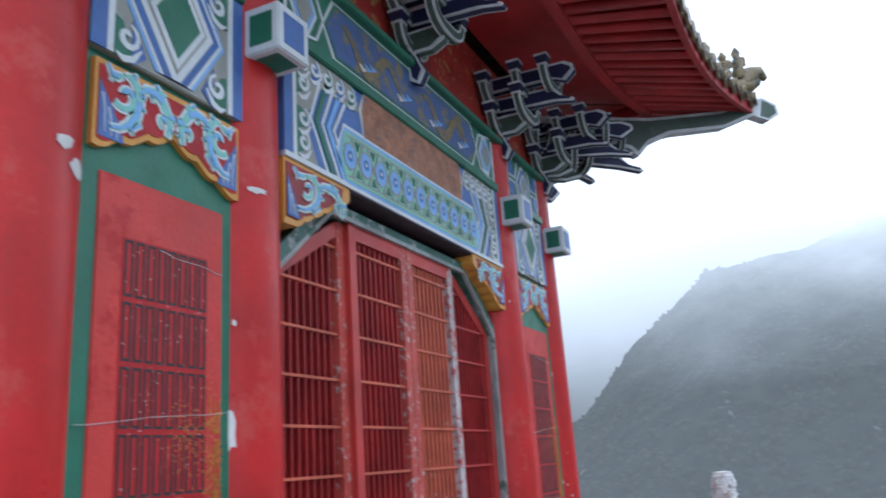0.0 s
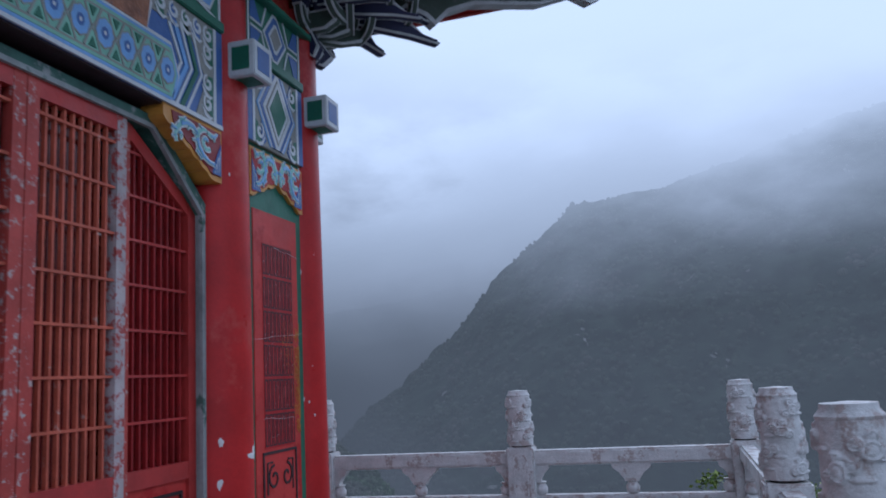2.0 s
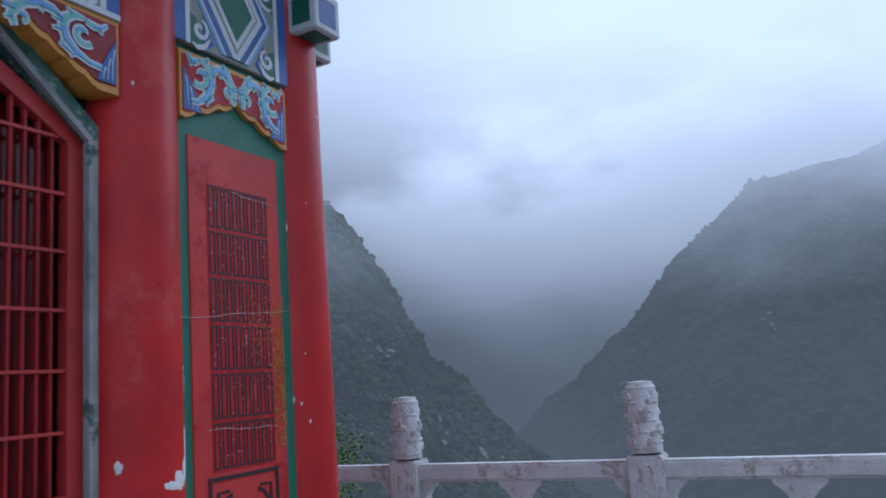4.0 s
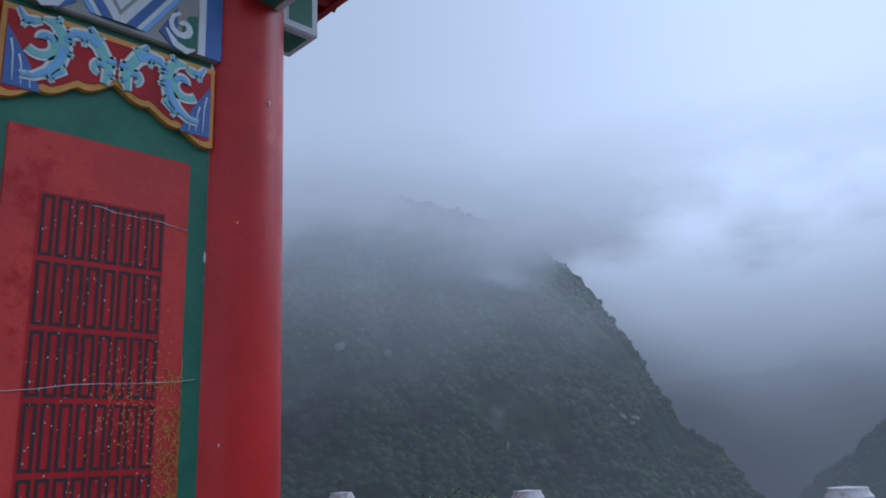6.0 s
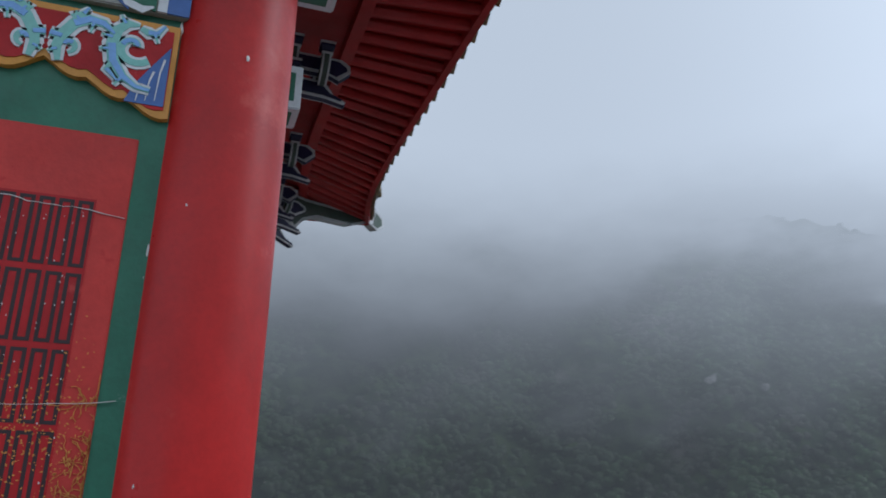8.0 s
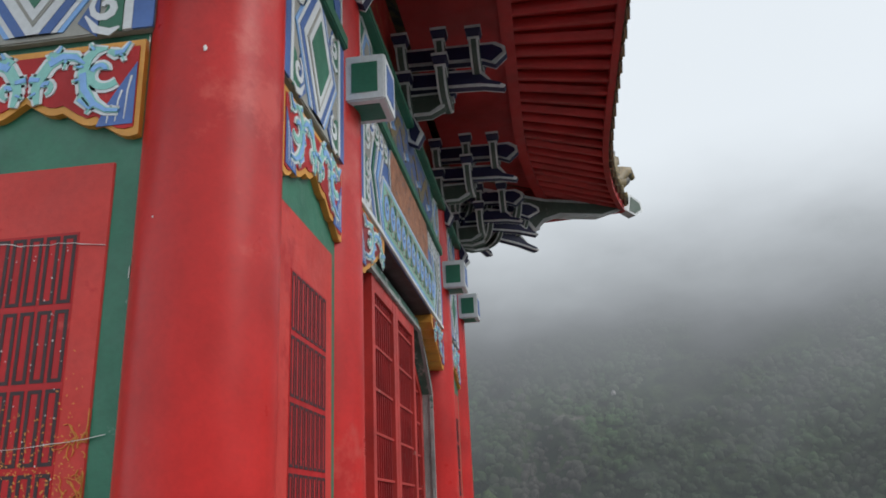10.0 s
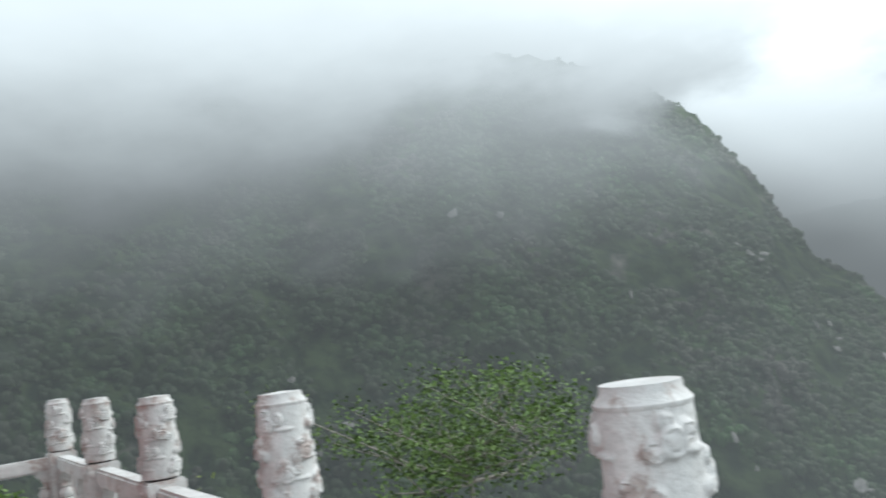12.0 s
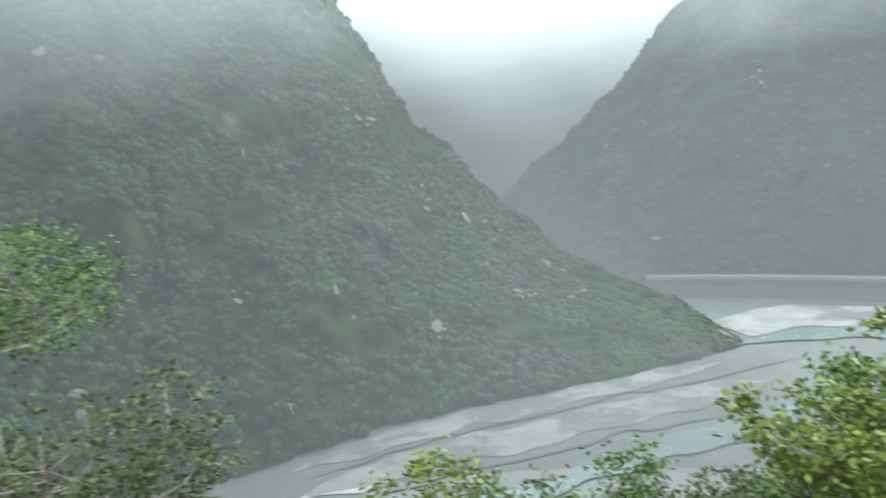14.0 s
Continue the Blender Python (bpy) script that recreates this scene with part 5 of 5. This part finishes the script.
def tree(name, base, height, spread, leafmat, seed, count, label, category, size=0.09, low=0.25, flatness=0.6, limbs=9):
    rng = random.Random(seed)
    e = thing(name, pose(*base), label, category)
    g = Geo()
    top = Vector((rng.uniform(-0.15, 0.15) * spread, rng.uniform(-0.15, 0.15) * spread, height * 0.82))
    trunk = [Vector((0, 0, -0.6)), top * 0.3 + Vector((0.04, 0, 0)), top * 0.6, top]
    r0 = 0.035 * height**0.8 * 0.6 + 0.02
    g.tube(trunk, [r0, r0 * 0.8, r0 * 0.55, r0 * 0.2], 7)
    tips = []
    for k in range(limbs):
        f = rng.uniform(low, 0.95)
        a = 6.28318 * (k / limbs + rng.uniform(-0.06, 0.06))
        s = top * f
        ln = spread * rng.uniform(0.6, 1.0) * (1.15 - 0.6 * f)
        e2 = s + Vector((math.cos(a) * ln, math.sin(a) * ln, height * rng.uniform(0.05, 0.25)))
        mid = s.lerp(e2, 0.5) + Vector((0, 0, -0.05 * height * rng.random()))
        g.tube([s, mid, e2], [r0 * 0.4, r0 * 0.25, r0 * 0.08], 5)
        for _ in range(4):
            q = mid.lerp(e2, rng.random()) + Vector((rng.gauss(0, 1), rng.gauss(0, 1), rng.gauss(0.3, 0.6))) * spread * 0.2
            g.tube([mid.lerp(e2, 0.3), q], [r0 * 0.15, r0 * 0.05], 4)
            tips.append(q)
        tips += [mid, e2]
    tips.append(top + Vector((0, 0, height * 0.12)))
    part("trunk", g, BARK, e, smooth=50)
    g = Geo()
    for _ in range(count):
        c = rng.choice(tips)
        p = c + Vector((rng.gauss(0, 1), rng.gauss(0, 1), rng.gauss(0, flatness))) * spread * 0.095
        n1 = Vector((rng.gauss(0, 1), rng.gauss(0, 1), rng.gauss(0.2, 0.5))).normalized()
        n2 = n1.cross(Vector((rng.gauss(0, 1), rng.gauss(0, 1), rng.gauss(0, 1)))).normalized()
        s = size * rng.uniform(0.6, 1.3)
        mid = p + n1 * s * 0.5
        g.add([p, mid + n2 * s * 0.26, p + n1 * s, mid - n2 * s * 0.26], [(0, 1, 2, 3)])
    part("crown", g, leafmat, e, fix=False)
    return e


def out(az, d, z, cx=0.0, cy=7.5):
    return (cx - d * math.sin(radians(az)), cy + d * math.cos(radians(az)), z)


tree("tree", out(55.5, 11.3, -3.4), 4.1, 2.6, LEAF, 3, 8000, "leafy green tree standing below the balustrade", "tree", size=0.08, low=0.80, flatness=0.45, limbs=14)
tree("bush", out(53, 9, -3.4), 2.7, 1.5, LEAF_DULL, 5, 2600, "thin bush with bare grey branches", "bush", size=0.085)
tree("bush", out(27, 8.5, -4.12), 2.2, 1.2, LEAF_YELLOW, 6, 3600, "young bush with yellow green leaves", "bush", size=0.085)
tree("bush", out(21.5, 8, -3.8), 1.9, 1.1, LEAF_DULL, 7, 3000, "bush with dull green leaves", "bush", size=0.08)
tree("bush", out(13.5, 9.5, -4.55), 2.1, 1.2, LEAF, 8, 3600, "green bush on the slope", "bush", size=0.085)
tree("bush", out(46, 8.6, -3.2), 2.3, 1.2, LEAF_DULL, 17, 2600, "bush with dull leaves and pale bare branches", "bush", size=0.085)
tree("tree", out(-4.8, 8.5, -3.35), 3.0, 1.35, LEAF_YELLOW, 9, 6000, "tree with bright yellow green leaves on the slope", "tree", size=0.10)
tree("tree", out(-12.5, 9.5, -4.0), 3.4, 1.5, LEAF_YELLOW, 11, 5000, "tree with bright yellow green leaves on the slope", "tree", size=0.10)
tree("tree", out(-5.5, 17, -9.1), 6.2, 2.8, LEAF, 10, 9000, "dark green tree on the slope", "tree", size=0.16, low=0.15)
tree("tree", out(-0.5, 16, -8.2), 4.3, 2.0, LEAF_DULL, 18, 8000, "dull green tree on the slope", "tree", size=0.15, low=0.15)
tree("tree", out(5.0, 14.5, -7.9), 3.1, 1.7, LEAF, 19, 7000, "dark green tree on the slope", "tree", size=0.14, low=0.15)
tree("bush", out(8.5, 11, -5.3), 2.1, 1.2, LEAF_DULL, 20, 4500, "bush with dull green leaves", "bush", size=0.10, low=0.15)
tree("tree", out(96, 26, -6.0), 7.0, 3.6, LEAF, 12, 5200, "leafy green tree beyond the terrace corner", "tree", size=0.28)
tree("tree", out(86, 22, -6.5), 5.6, 3.0, LEAF, 13, 4800, "leafy green tree beyond the terrace corner", "tree", size=0.25)
tree("bush", out(76, 13, -3.2), 2.8, 1.7, LEAF_YELLOW, 14, 3000, "yellow green bush behind the corner of the balustrade", "bush", size=0.14)


# ---- mist: see-through glowing sheets that paint haze and thin cloud into the valley ----
def mist_sheet(name, dist, thin, thick, el0, el1, lean, wisp, scale, seed, glow, label, opening=False, reach=()):
    """A curved self-lit sheet that imitates mist. Its cover grows from thin to thick between two elevations; lean
    raises the cover towards the west, wisp is how far the noise moves it (degrees); glow lists (elevation, emitted
    brightness)."""
    m = bpy.data.materials.new(name)
    m.use_nodes = True
    t = m.node_tree
    t.nodes.clear()
    out_ = t.nodes.new("ShaderNodeOutputMaterial")
    mix = t.nodes.new("ShaderNodeMixShader")
    em, tr = t.nodes.new("ShaderNodeEmission"), t.nodes.new("ShaderNodeBsdfTransparent")
    co = t.nodes.new("ShaderNodeTexCoord")
    sep = t.nodes.new("ShaderNodeSeparateXYZ")
    t.links.new(co.outputs["Object"], sep.inputs[0])
    mp = t.nodes.new("ShaderNodeMapping")
    mp.inputs["Location"].default_value = (seed, seed * 0.7, seed * 1.3)
    mp.inputs["Scale"].default_value = (scale / dist, scale / dist, scale * 1.9 / dist)
    t.links.new(co.outputs["Object"], mp.inputs[0])
    n = t.nodes.new("ShaderNodeTexNoise")
    n.inputs["Scale"].default_value, n.inputs["Detail"].default_value, n.inputs["Roughness"].default_value = 1.0, 5, 0.5
    t.links.new(mp.outputs[0], n.inputs["Vector"])

    def height(el):
        return dist * math.tan(radians(el))

    def madd(a, b, c):
        k = t.nodes.new("ShaderNodeMath")
        k.operation = "MULTIPLY_ADD"
        for i, v in enumerate((a, b, c)):
            if isinstance(v, (int, float)):
                k.inputs[i].default_value = v
            else:
                t.links.new(v, k.inputs[i])
        return k.outputs[0]

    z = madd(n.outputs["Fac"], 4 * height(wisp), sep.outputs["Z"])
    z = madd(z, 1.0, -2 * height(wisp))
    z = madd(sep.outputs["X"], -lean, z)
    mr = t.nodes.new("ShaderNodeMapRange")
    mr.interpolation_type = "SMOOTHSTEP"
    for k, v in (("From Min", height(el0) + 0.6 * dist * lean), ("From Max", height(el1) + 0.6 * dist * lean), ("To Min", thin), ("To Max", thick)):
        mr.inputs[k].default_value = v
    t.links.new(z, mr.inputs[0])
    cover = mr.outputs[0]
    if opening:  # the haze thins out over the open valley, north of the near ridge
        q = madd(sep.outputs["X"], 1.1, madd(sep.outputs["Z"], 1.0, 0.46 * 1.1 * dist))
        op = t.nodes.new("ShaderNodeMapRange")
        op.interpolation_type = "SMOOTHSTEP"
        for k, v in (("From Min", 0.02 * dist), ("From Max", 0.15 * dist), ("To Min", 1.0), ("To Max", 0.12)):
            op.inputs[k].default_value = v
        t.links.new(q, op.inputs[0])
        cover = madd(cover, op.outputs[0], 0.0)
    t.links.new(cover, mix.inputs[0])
    # haze brightness by height, put into the emission
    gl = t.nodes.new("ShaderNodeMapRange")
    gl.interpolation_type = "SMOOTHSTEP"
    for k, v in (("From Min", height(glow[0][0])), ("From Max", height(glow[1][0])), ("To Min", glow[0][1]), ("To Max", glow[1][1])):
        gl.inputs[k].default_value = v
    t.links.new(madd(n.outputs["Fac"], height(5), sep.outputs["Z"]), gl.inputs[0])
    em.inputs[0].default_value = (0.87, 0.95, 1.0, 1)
    # the emission is dimmed towards the west
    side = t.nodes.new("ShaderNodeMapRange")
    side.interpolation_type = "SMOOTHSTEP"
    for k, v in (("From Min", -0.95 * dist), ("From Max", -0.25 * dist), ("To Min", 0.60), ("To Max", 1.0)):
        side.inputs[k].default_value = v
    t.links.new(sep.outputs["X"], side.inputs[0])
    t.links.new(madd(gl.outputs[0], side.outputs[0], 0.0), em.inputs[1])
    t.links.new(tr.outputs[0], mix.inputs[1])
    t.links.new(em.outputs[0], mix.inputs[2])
    t.links.new(mix.outputs[0], out_.inputs[0])
    g = Geo()
    k = 60
    vs = []
    for zz in (DEEP - 2, dist * 1.3):
        for i in range(k + 1):
            a = radians(-110 + 290 * i / k)
            far = span(reach, math.degrees(a)) if reach else dist
            vs.append((-far * math.sin(a), 6 + far * math.cos(a), zz))
    g.add(vs, [(i, i + 1, k + 2 + i, k + 1 + i) for i in range(k)])
    ob = solid(name, g, m, Matrix(), label, "mist", kind="stuff", fix=False)
    ob.visible_shadow = False
    return ob


# the painted glow of the sheets is stronger towards the east, the sun's side
mist_sheet("valley_haze", 150, 0.54, 0.65, -14, 18, 0.0, 4, 5, 3.1, ((5, 0.125), (27, 0.85)), "glowing sheet painting thin haze before the near mountain", True)
mist_sheet("low_cloud", 146, 0.0, 1.0, 10, 21.5, 0.28, 8, 5, 11.7, ((11, 0.17), (28, 0.98)), "glowing sheet painting low cloud on the mountain")
mist_sheet("valley_mist", 310, 0.66, 1.0, 6, 16, 0.0, 4, 6, 5.3, ((6.0, 0.13), (22, 0.98)), "glowing sheet painting haze and cloud over the slope across the river", reach=((4, 284), (12, 302), (20, 327), (27, 348)))
mist_sheet("far_mist", 690, 0.89, 1.0, 0, 12, 0.0, 3, 5, 2.3, ((1, 0.20), (15, 0.98)), "glowing sheet painting deep haze before the far mountain")


def mist_wisp(az, el, dist, wide, tall, lean, cover, glow, seed):
    """A small self-lit sheet painted as a torn wisp of cloud on the mountainside, thinning out to its rim."""
    m = bpy.data.materials.new("mist_wisp")
    m.use_nodes = True
    t = m.node_tree
    t.nodes.clear()
    out_, mix = t.nodes.new("ShaderNodeOutputMaterial"), t.nodes.new("ShaderNodeMixShader")
    em, tr = t.nodes.new("ShaderNodeEmission"), t.nodes.new("ShaderNodeBsdfTransparent")
    co, mp = t.nodes.new("ShaderNodeTexCoord"), t.nodes.new("ShaderNodeMapping")
    mp.inputs["Scale"].default_value = (1 / wide, 1 / tall, 0)
    t.links.new(co.outputs["Object"], mp.inputs[0])
    ln = t.nodes.new("ShaderNodeVectorMath")
    ln.operation = "LENGTH"
    t.links.new(mp.outputs[0], ln.inputs[0])
    n = t.nodes.new("ShaderNodeTexNoise")
    n.noise_dimensions = "4D"
    n.inputs["W"].default_value, n.inputs["Scale"].default_value, n.inputs["Detail"].default_value = seed, 1.6, 5
    t.links.new(mp.outputs[0], n.inputs["Vector"])
    add = t.nodes.new("ShaderNodeMath")
    add.operation = "MULTIPLY_ADD"
    add.inputs[1].default_value = 0.9
    t.links.new(n.outputs["Fac"], add.inputs[0])
    t.links.new(ln.outputs["Value"], add.inputs[2])
    mr = t.nodes.new("ShaderNodeMapRange")
    mr.interpolation_type = "SMOOTHSTEP"
    for k, v in (("From Min", 0.5), ("From Max", 1.25), ("To Min", cover), ("To Max", 0.0)):
        mr.inputs[k].default_value = v
    t.links.new(add.outputs[0], mr.inputs[0])
    em.inputs[0].default_value, em.inputs[1].default_value = (0.87, 0.95, 1.0, 1), glow
    t.links.new(mr.outputs[0], mix.inputs[0])
    t.links.new(tr.outputs[0], mix.inputs[1])
    t.links.new(em.outputs[0], mix.inputs[2])
    t.links.new(mix.outputs[0], out_.inputs[0])
    c = Vector((-dist * math.sin(radians(az)), 6 + dist * math.cos(radians(az)), 1.5 + dist * math.tan(radians(el))))
    vs = [(1.3 * wide * (x / 6 - 1), 1.3 * tall * (y / 4 - 1), 0.12 * wide * math.cos(x / 6 - 1)) for y in range(9) for x in range(13)]
    g = Geo().add(vs, [(13 * y + x, 13 * y + x + 1, 13 * y + x + 14, 13 * y + x + 13) for y in range(8) for x in range(12)])
    ob = solid("mist_wisp", g, m, look(c, (0, 6, 1.5)) @ pose(0, 0, 0, 0, 0, lean), "glowing sheet painting a pale wisp of cloud on the mountainside", "mist", kind="stuff", fix=False)
    ob.visible_shadow = False
    return ob


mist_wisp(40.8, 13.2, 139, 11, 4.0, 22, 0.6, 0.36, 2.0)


# ---- wear: chipped paint, cracks and flecks ----
def chip(parent_matrix, ang, z, w, h, seed, r=R):
    """A patch of bare plaster on a column, bent round it."""
    rng = random.Random(seed)
    g = Geo()
    n = 12
    shape = [rng.uniform(0.55, 1.15) for _ in range(n)]
    vs = [((r + 0.0055) * math.cos(ang), (r + 0.0055) * math.sin(ang), z)]
    for q, up in ((0.35, 0.005), (0.7, 0.0045), (1.0, 0.0035)):
        for k in range(n):
            a = ang + q * shape[k] * w / 2 / r * math.cos(6.28318 * k / n)
            vs.append(((r + up) * math.cos(a), (r + up) * math.sin(a), z + q * shape[k] * h / 2 * math.sin(6.28318 * k / n)))
    g.add(vs, [(0, 1 + k, 1 + (k + 1) % n) for k in range(n)] + [(1 + n * m + k, 1 + n * (m + 1) + k, 1 + n * (m + 1) + (k + 1) % n, 1 + n * m + (k + 1) % n) for m in range(2) for k in range(n)])
    return g


NE = (CX + HALF, CY + HALF)
E2 = (CX + HALF, CY + INNER)
E1 = (CX + HALF, CY - INNER)
SE = (CX + HALF, CY - HALF)
CHIPS = {
    NE: [(-0.35, 2.30, 0.006, 0.009), (-0.55, 1.60, 0.006, 0.012), (-0.93, 2.83, 0.05, 0.09), (-0.98, 2.42, 0.03, 0.09), (-0.97, 2.05, 0.012, 0.12), (-0.95, 1.62, 0.012, 0.16), (0.25, 2.75, 0.014, 0.022), (-0.5, 1.30, 0.012, 0.02), (-0.7, 1.38, 0.012, 0.02)] + [(-0.96 + 0.05 * math.sin(7 * i), 1.24 + 0.088 * i + 0.03 * math.sin(5 * i), 0.008 + 0.006 * (i % 3), 0.012 + 0.012 * (i % 4)) for i in range(14)],
    E2: [(0.8, 1.27, 0.06, 0.24), (0.88, 1.5, 0.03, 0.10), (0.62, 1.18, 0.05, 0.10), (0.2, 1.14, 0.12, 0.045), (0.36, 1.155, 0.08, 0.07), (0.5, 1.15, 0.07, 0.04), (-0.95, 1.02, 0.04, 0.06), (-0.9, 1.22, 0.03, 0.05), (0.8, 1.55, 0.015, 0.03), (-0.6, 2.6, 0.012, 0.02)],
    E1: [(-0.35, 2.60, 0.10, 0.028), (-0.9, 1.72, 0.06, 0.17), (-1.0, 1.58, 0.05, 0.10), (-0.8, 2.10, 0.02, 0.03), (0.2, 1.35, 0.05, 0.07)],
    SE: [(0.15, 2.50, 0.08, 0.05), (0.55, 2.44, 0.09, 0.055), (0.95, 2.36, 0.05, 0.14), (1.0, 1.95, 0.02, 0.16), (1.0, 1.6, 0.02, 0.2)],
}
for o in [o for o in scene.objects if o.name.split(".")[0] == "column"]:
    for (x, y), rows in CHIPS.items():
        if abs(o.location.x - x) < 0.02 and abs(o.location.y - y) < 0.02:
            turn = o.matrix_basis.to_euler().z
            for k, (a, z, w, h) in enumerate(rows):
                part("paint_chip", chip(None, a - turn, z, w, h, k + int(z * 100)), PLASTER, o, "bare white plaster chip", fix=False)

FLECK = material("ochre_undercoat", (0.56, 0.23, 0.045), 0.7)
for o in [o for o in scene.objects if o.name.split(".")[0] == "panel_wall"]:
    if abs(o.location.x - (CX + HALF + OUT)) > 0.1:
        continue
    rng = random.Random(7 + int(abs(o.location.y) * 10))
    for x0, z0, x1, z1 in ((-0.03, 2.282, 0.262, 2.262), (-PW, 1.742, PW - 0.01, 1.795), (-0.2, 1.312, 0.2, 1.296)):
        pts = [(x0 + (x1 - x0) * i / 14, z0 + (z1 - z0) * i / 14 + 0.003 * math.sin(0.7 * i + 9 * z0) + rng.uniform(-0.002, 0.002)) for i in range(15)]
        part("crack", Geo().strip(pts, [0.0007 + 0.0011 * rng.random() for _ in pts], 0.0030, 0.0065), PLASTER, o, "hairline crack in the paint")
    g = Geo()
    for _ in range(150):
        x, z = PW - 0.056 - abs(rng.gauss(0, 0.022)), rng.uniform(1.2, 1.80)
        a = rng.uniform(0, 6.28)
        pts = [(x, z)]
        for _k in range(rng.randint(2, 5)):
            a += rng.uniform(-0.9, 0.9)
            x, z = min(x + 0.011 * math.cos(a), PW - 0.054), z + 0.013 * math.sin(a)
            pts.append((x, z))
        g.strip(pts, [rng.uniform(0.0008, 0.0022) for _ in pts], 0.0034, 0.0066)
    specks = Geo()
    for _ in range(170):
        x, z, k = rng.uniform(-0.17, 0.19), rng.uniform(1.2, 2.28), rng.uniform(0.0009, 0.0024)
        specks.add([(x - k, 0.0033, z), (x, 0.0033, z - 1.4 * k), (x + k, 0.0033, z), (x, 0.0033, z + 1.4 * k)], [(0, 1, 2, 3)])
    tagged(part("paint_speck", specks, PLASTER, o, "pale specks where the paint has popped", fix=False), kind="stuff")
    tagged(part("crazed_paint", g, FLECK, o, "net of ochre crazing in the red paint"), kind="stuff")
    g = Geo()
    for _ in range(420):
        x, z = 0.11 + rng.gauss(0, 0.05), 1.71 + rng.gauss(0, 0.07)
        if rng.random() < 0.45:
            x, z = 0.21 + rng.gauss(0, 0.02), 1.55 + rng.gauss(0, 0.17)
        x = min(x, PW - 0.06)
        s = rng.uniform(0.0015, 0.005)
        a = rng.uniform(0, 3.14)
        g.add([(x + s * math.cos(a), 0.0032, z + s * math.sin(a)), (x - s * math.sin(a) * 0.5, 0.0032, z + s * 0.5 * math.cos(a)), (x - s * math.cos(a), 0.0032, z - s * math.sin(a)), (x + s * math.sin(a) * 0.5, 0.0032, z - s * 0.5 * math.cos(a))], [(0, 1, 2, 3)])
    tagged(part("flaked_paint", g, FLECK, o, "ochre flecks where the red paint has flaked", fix=False), kind="stuff")
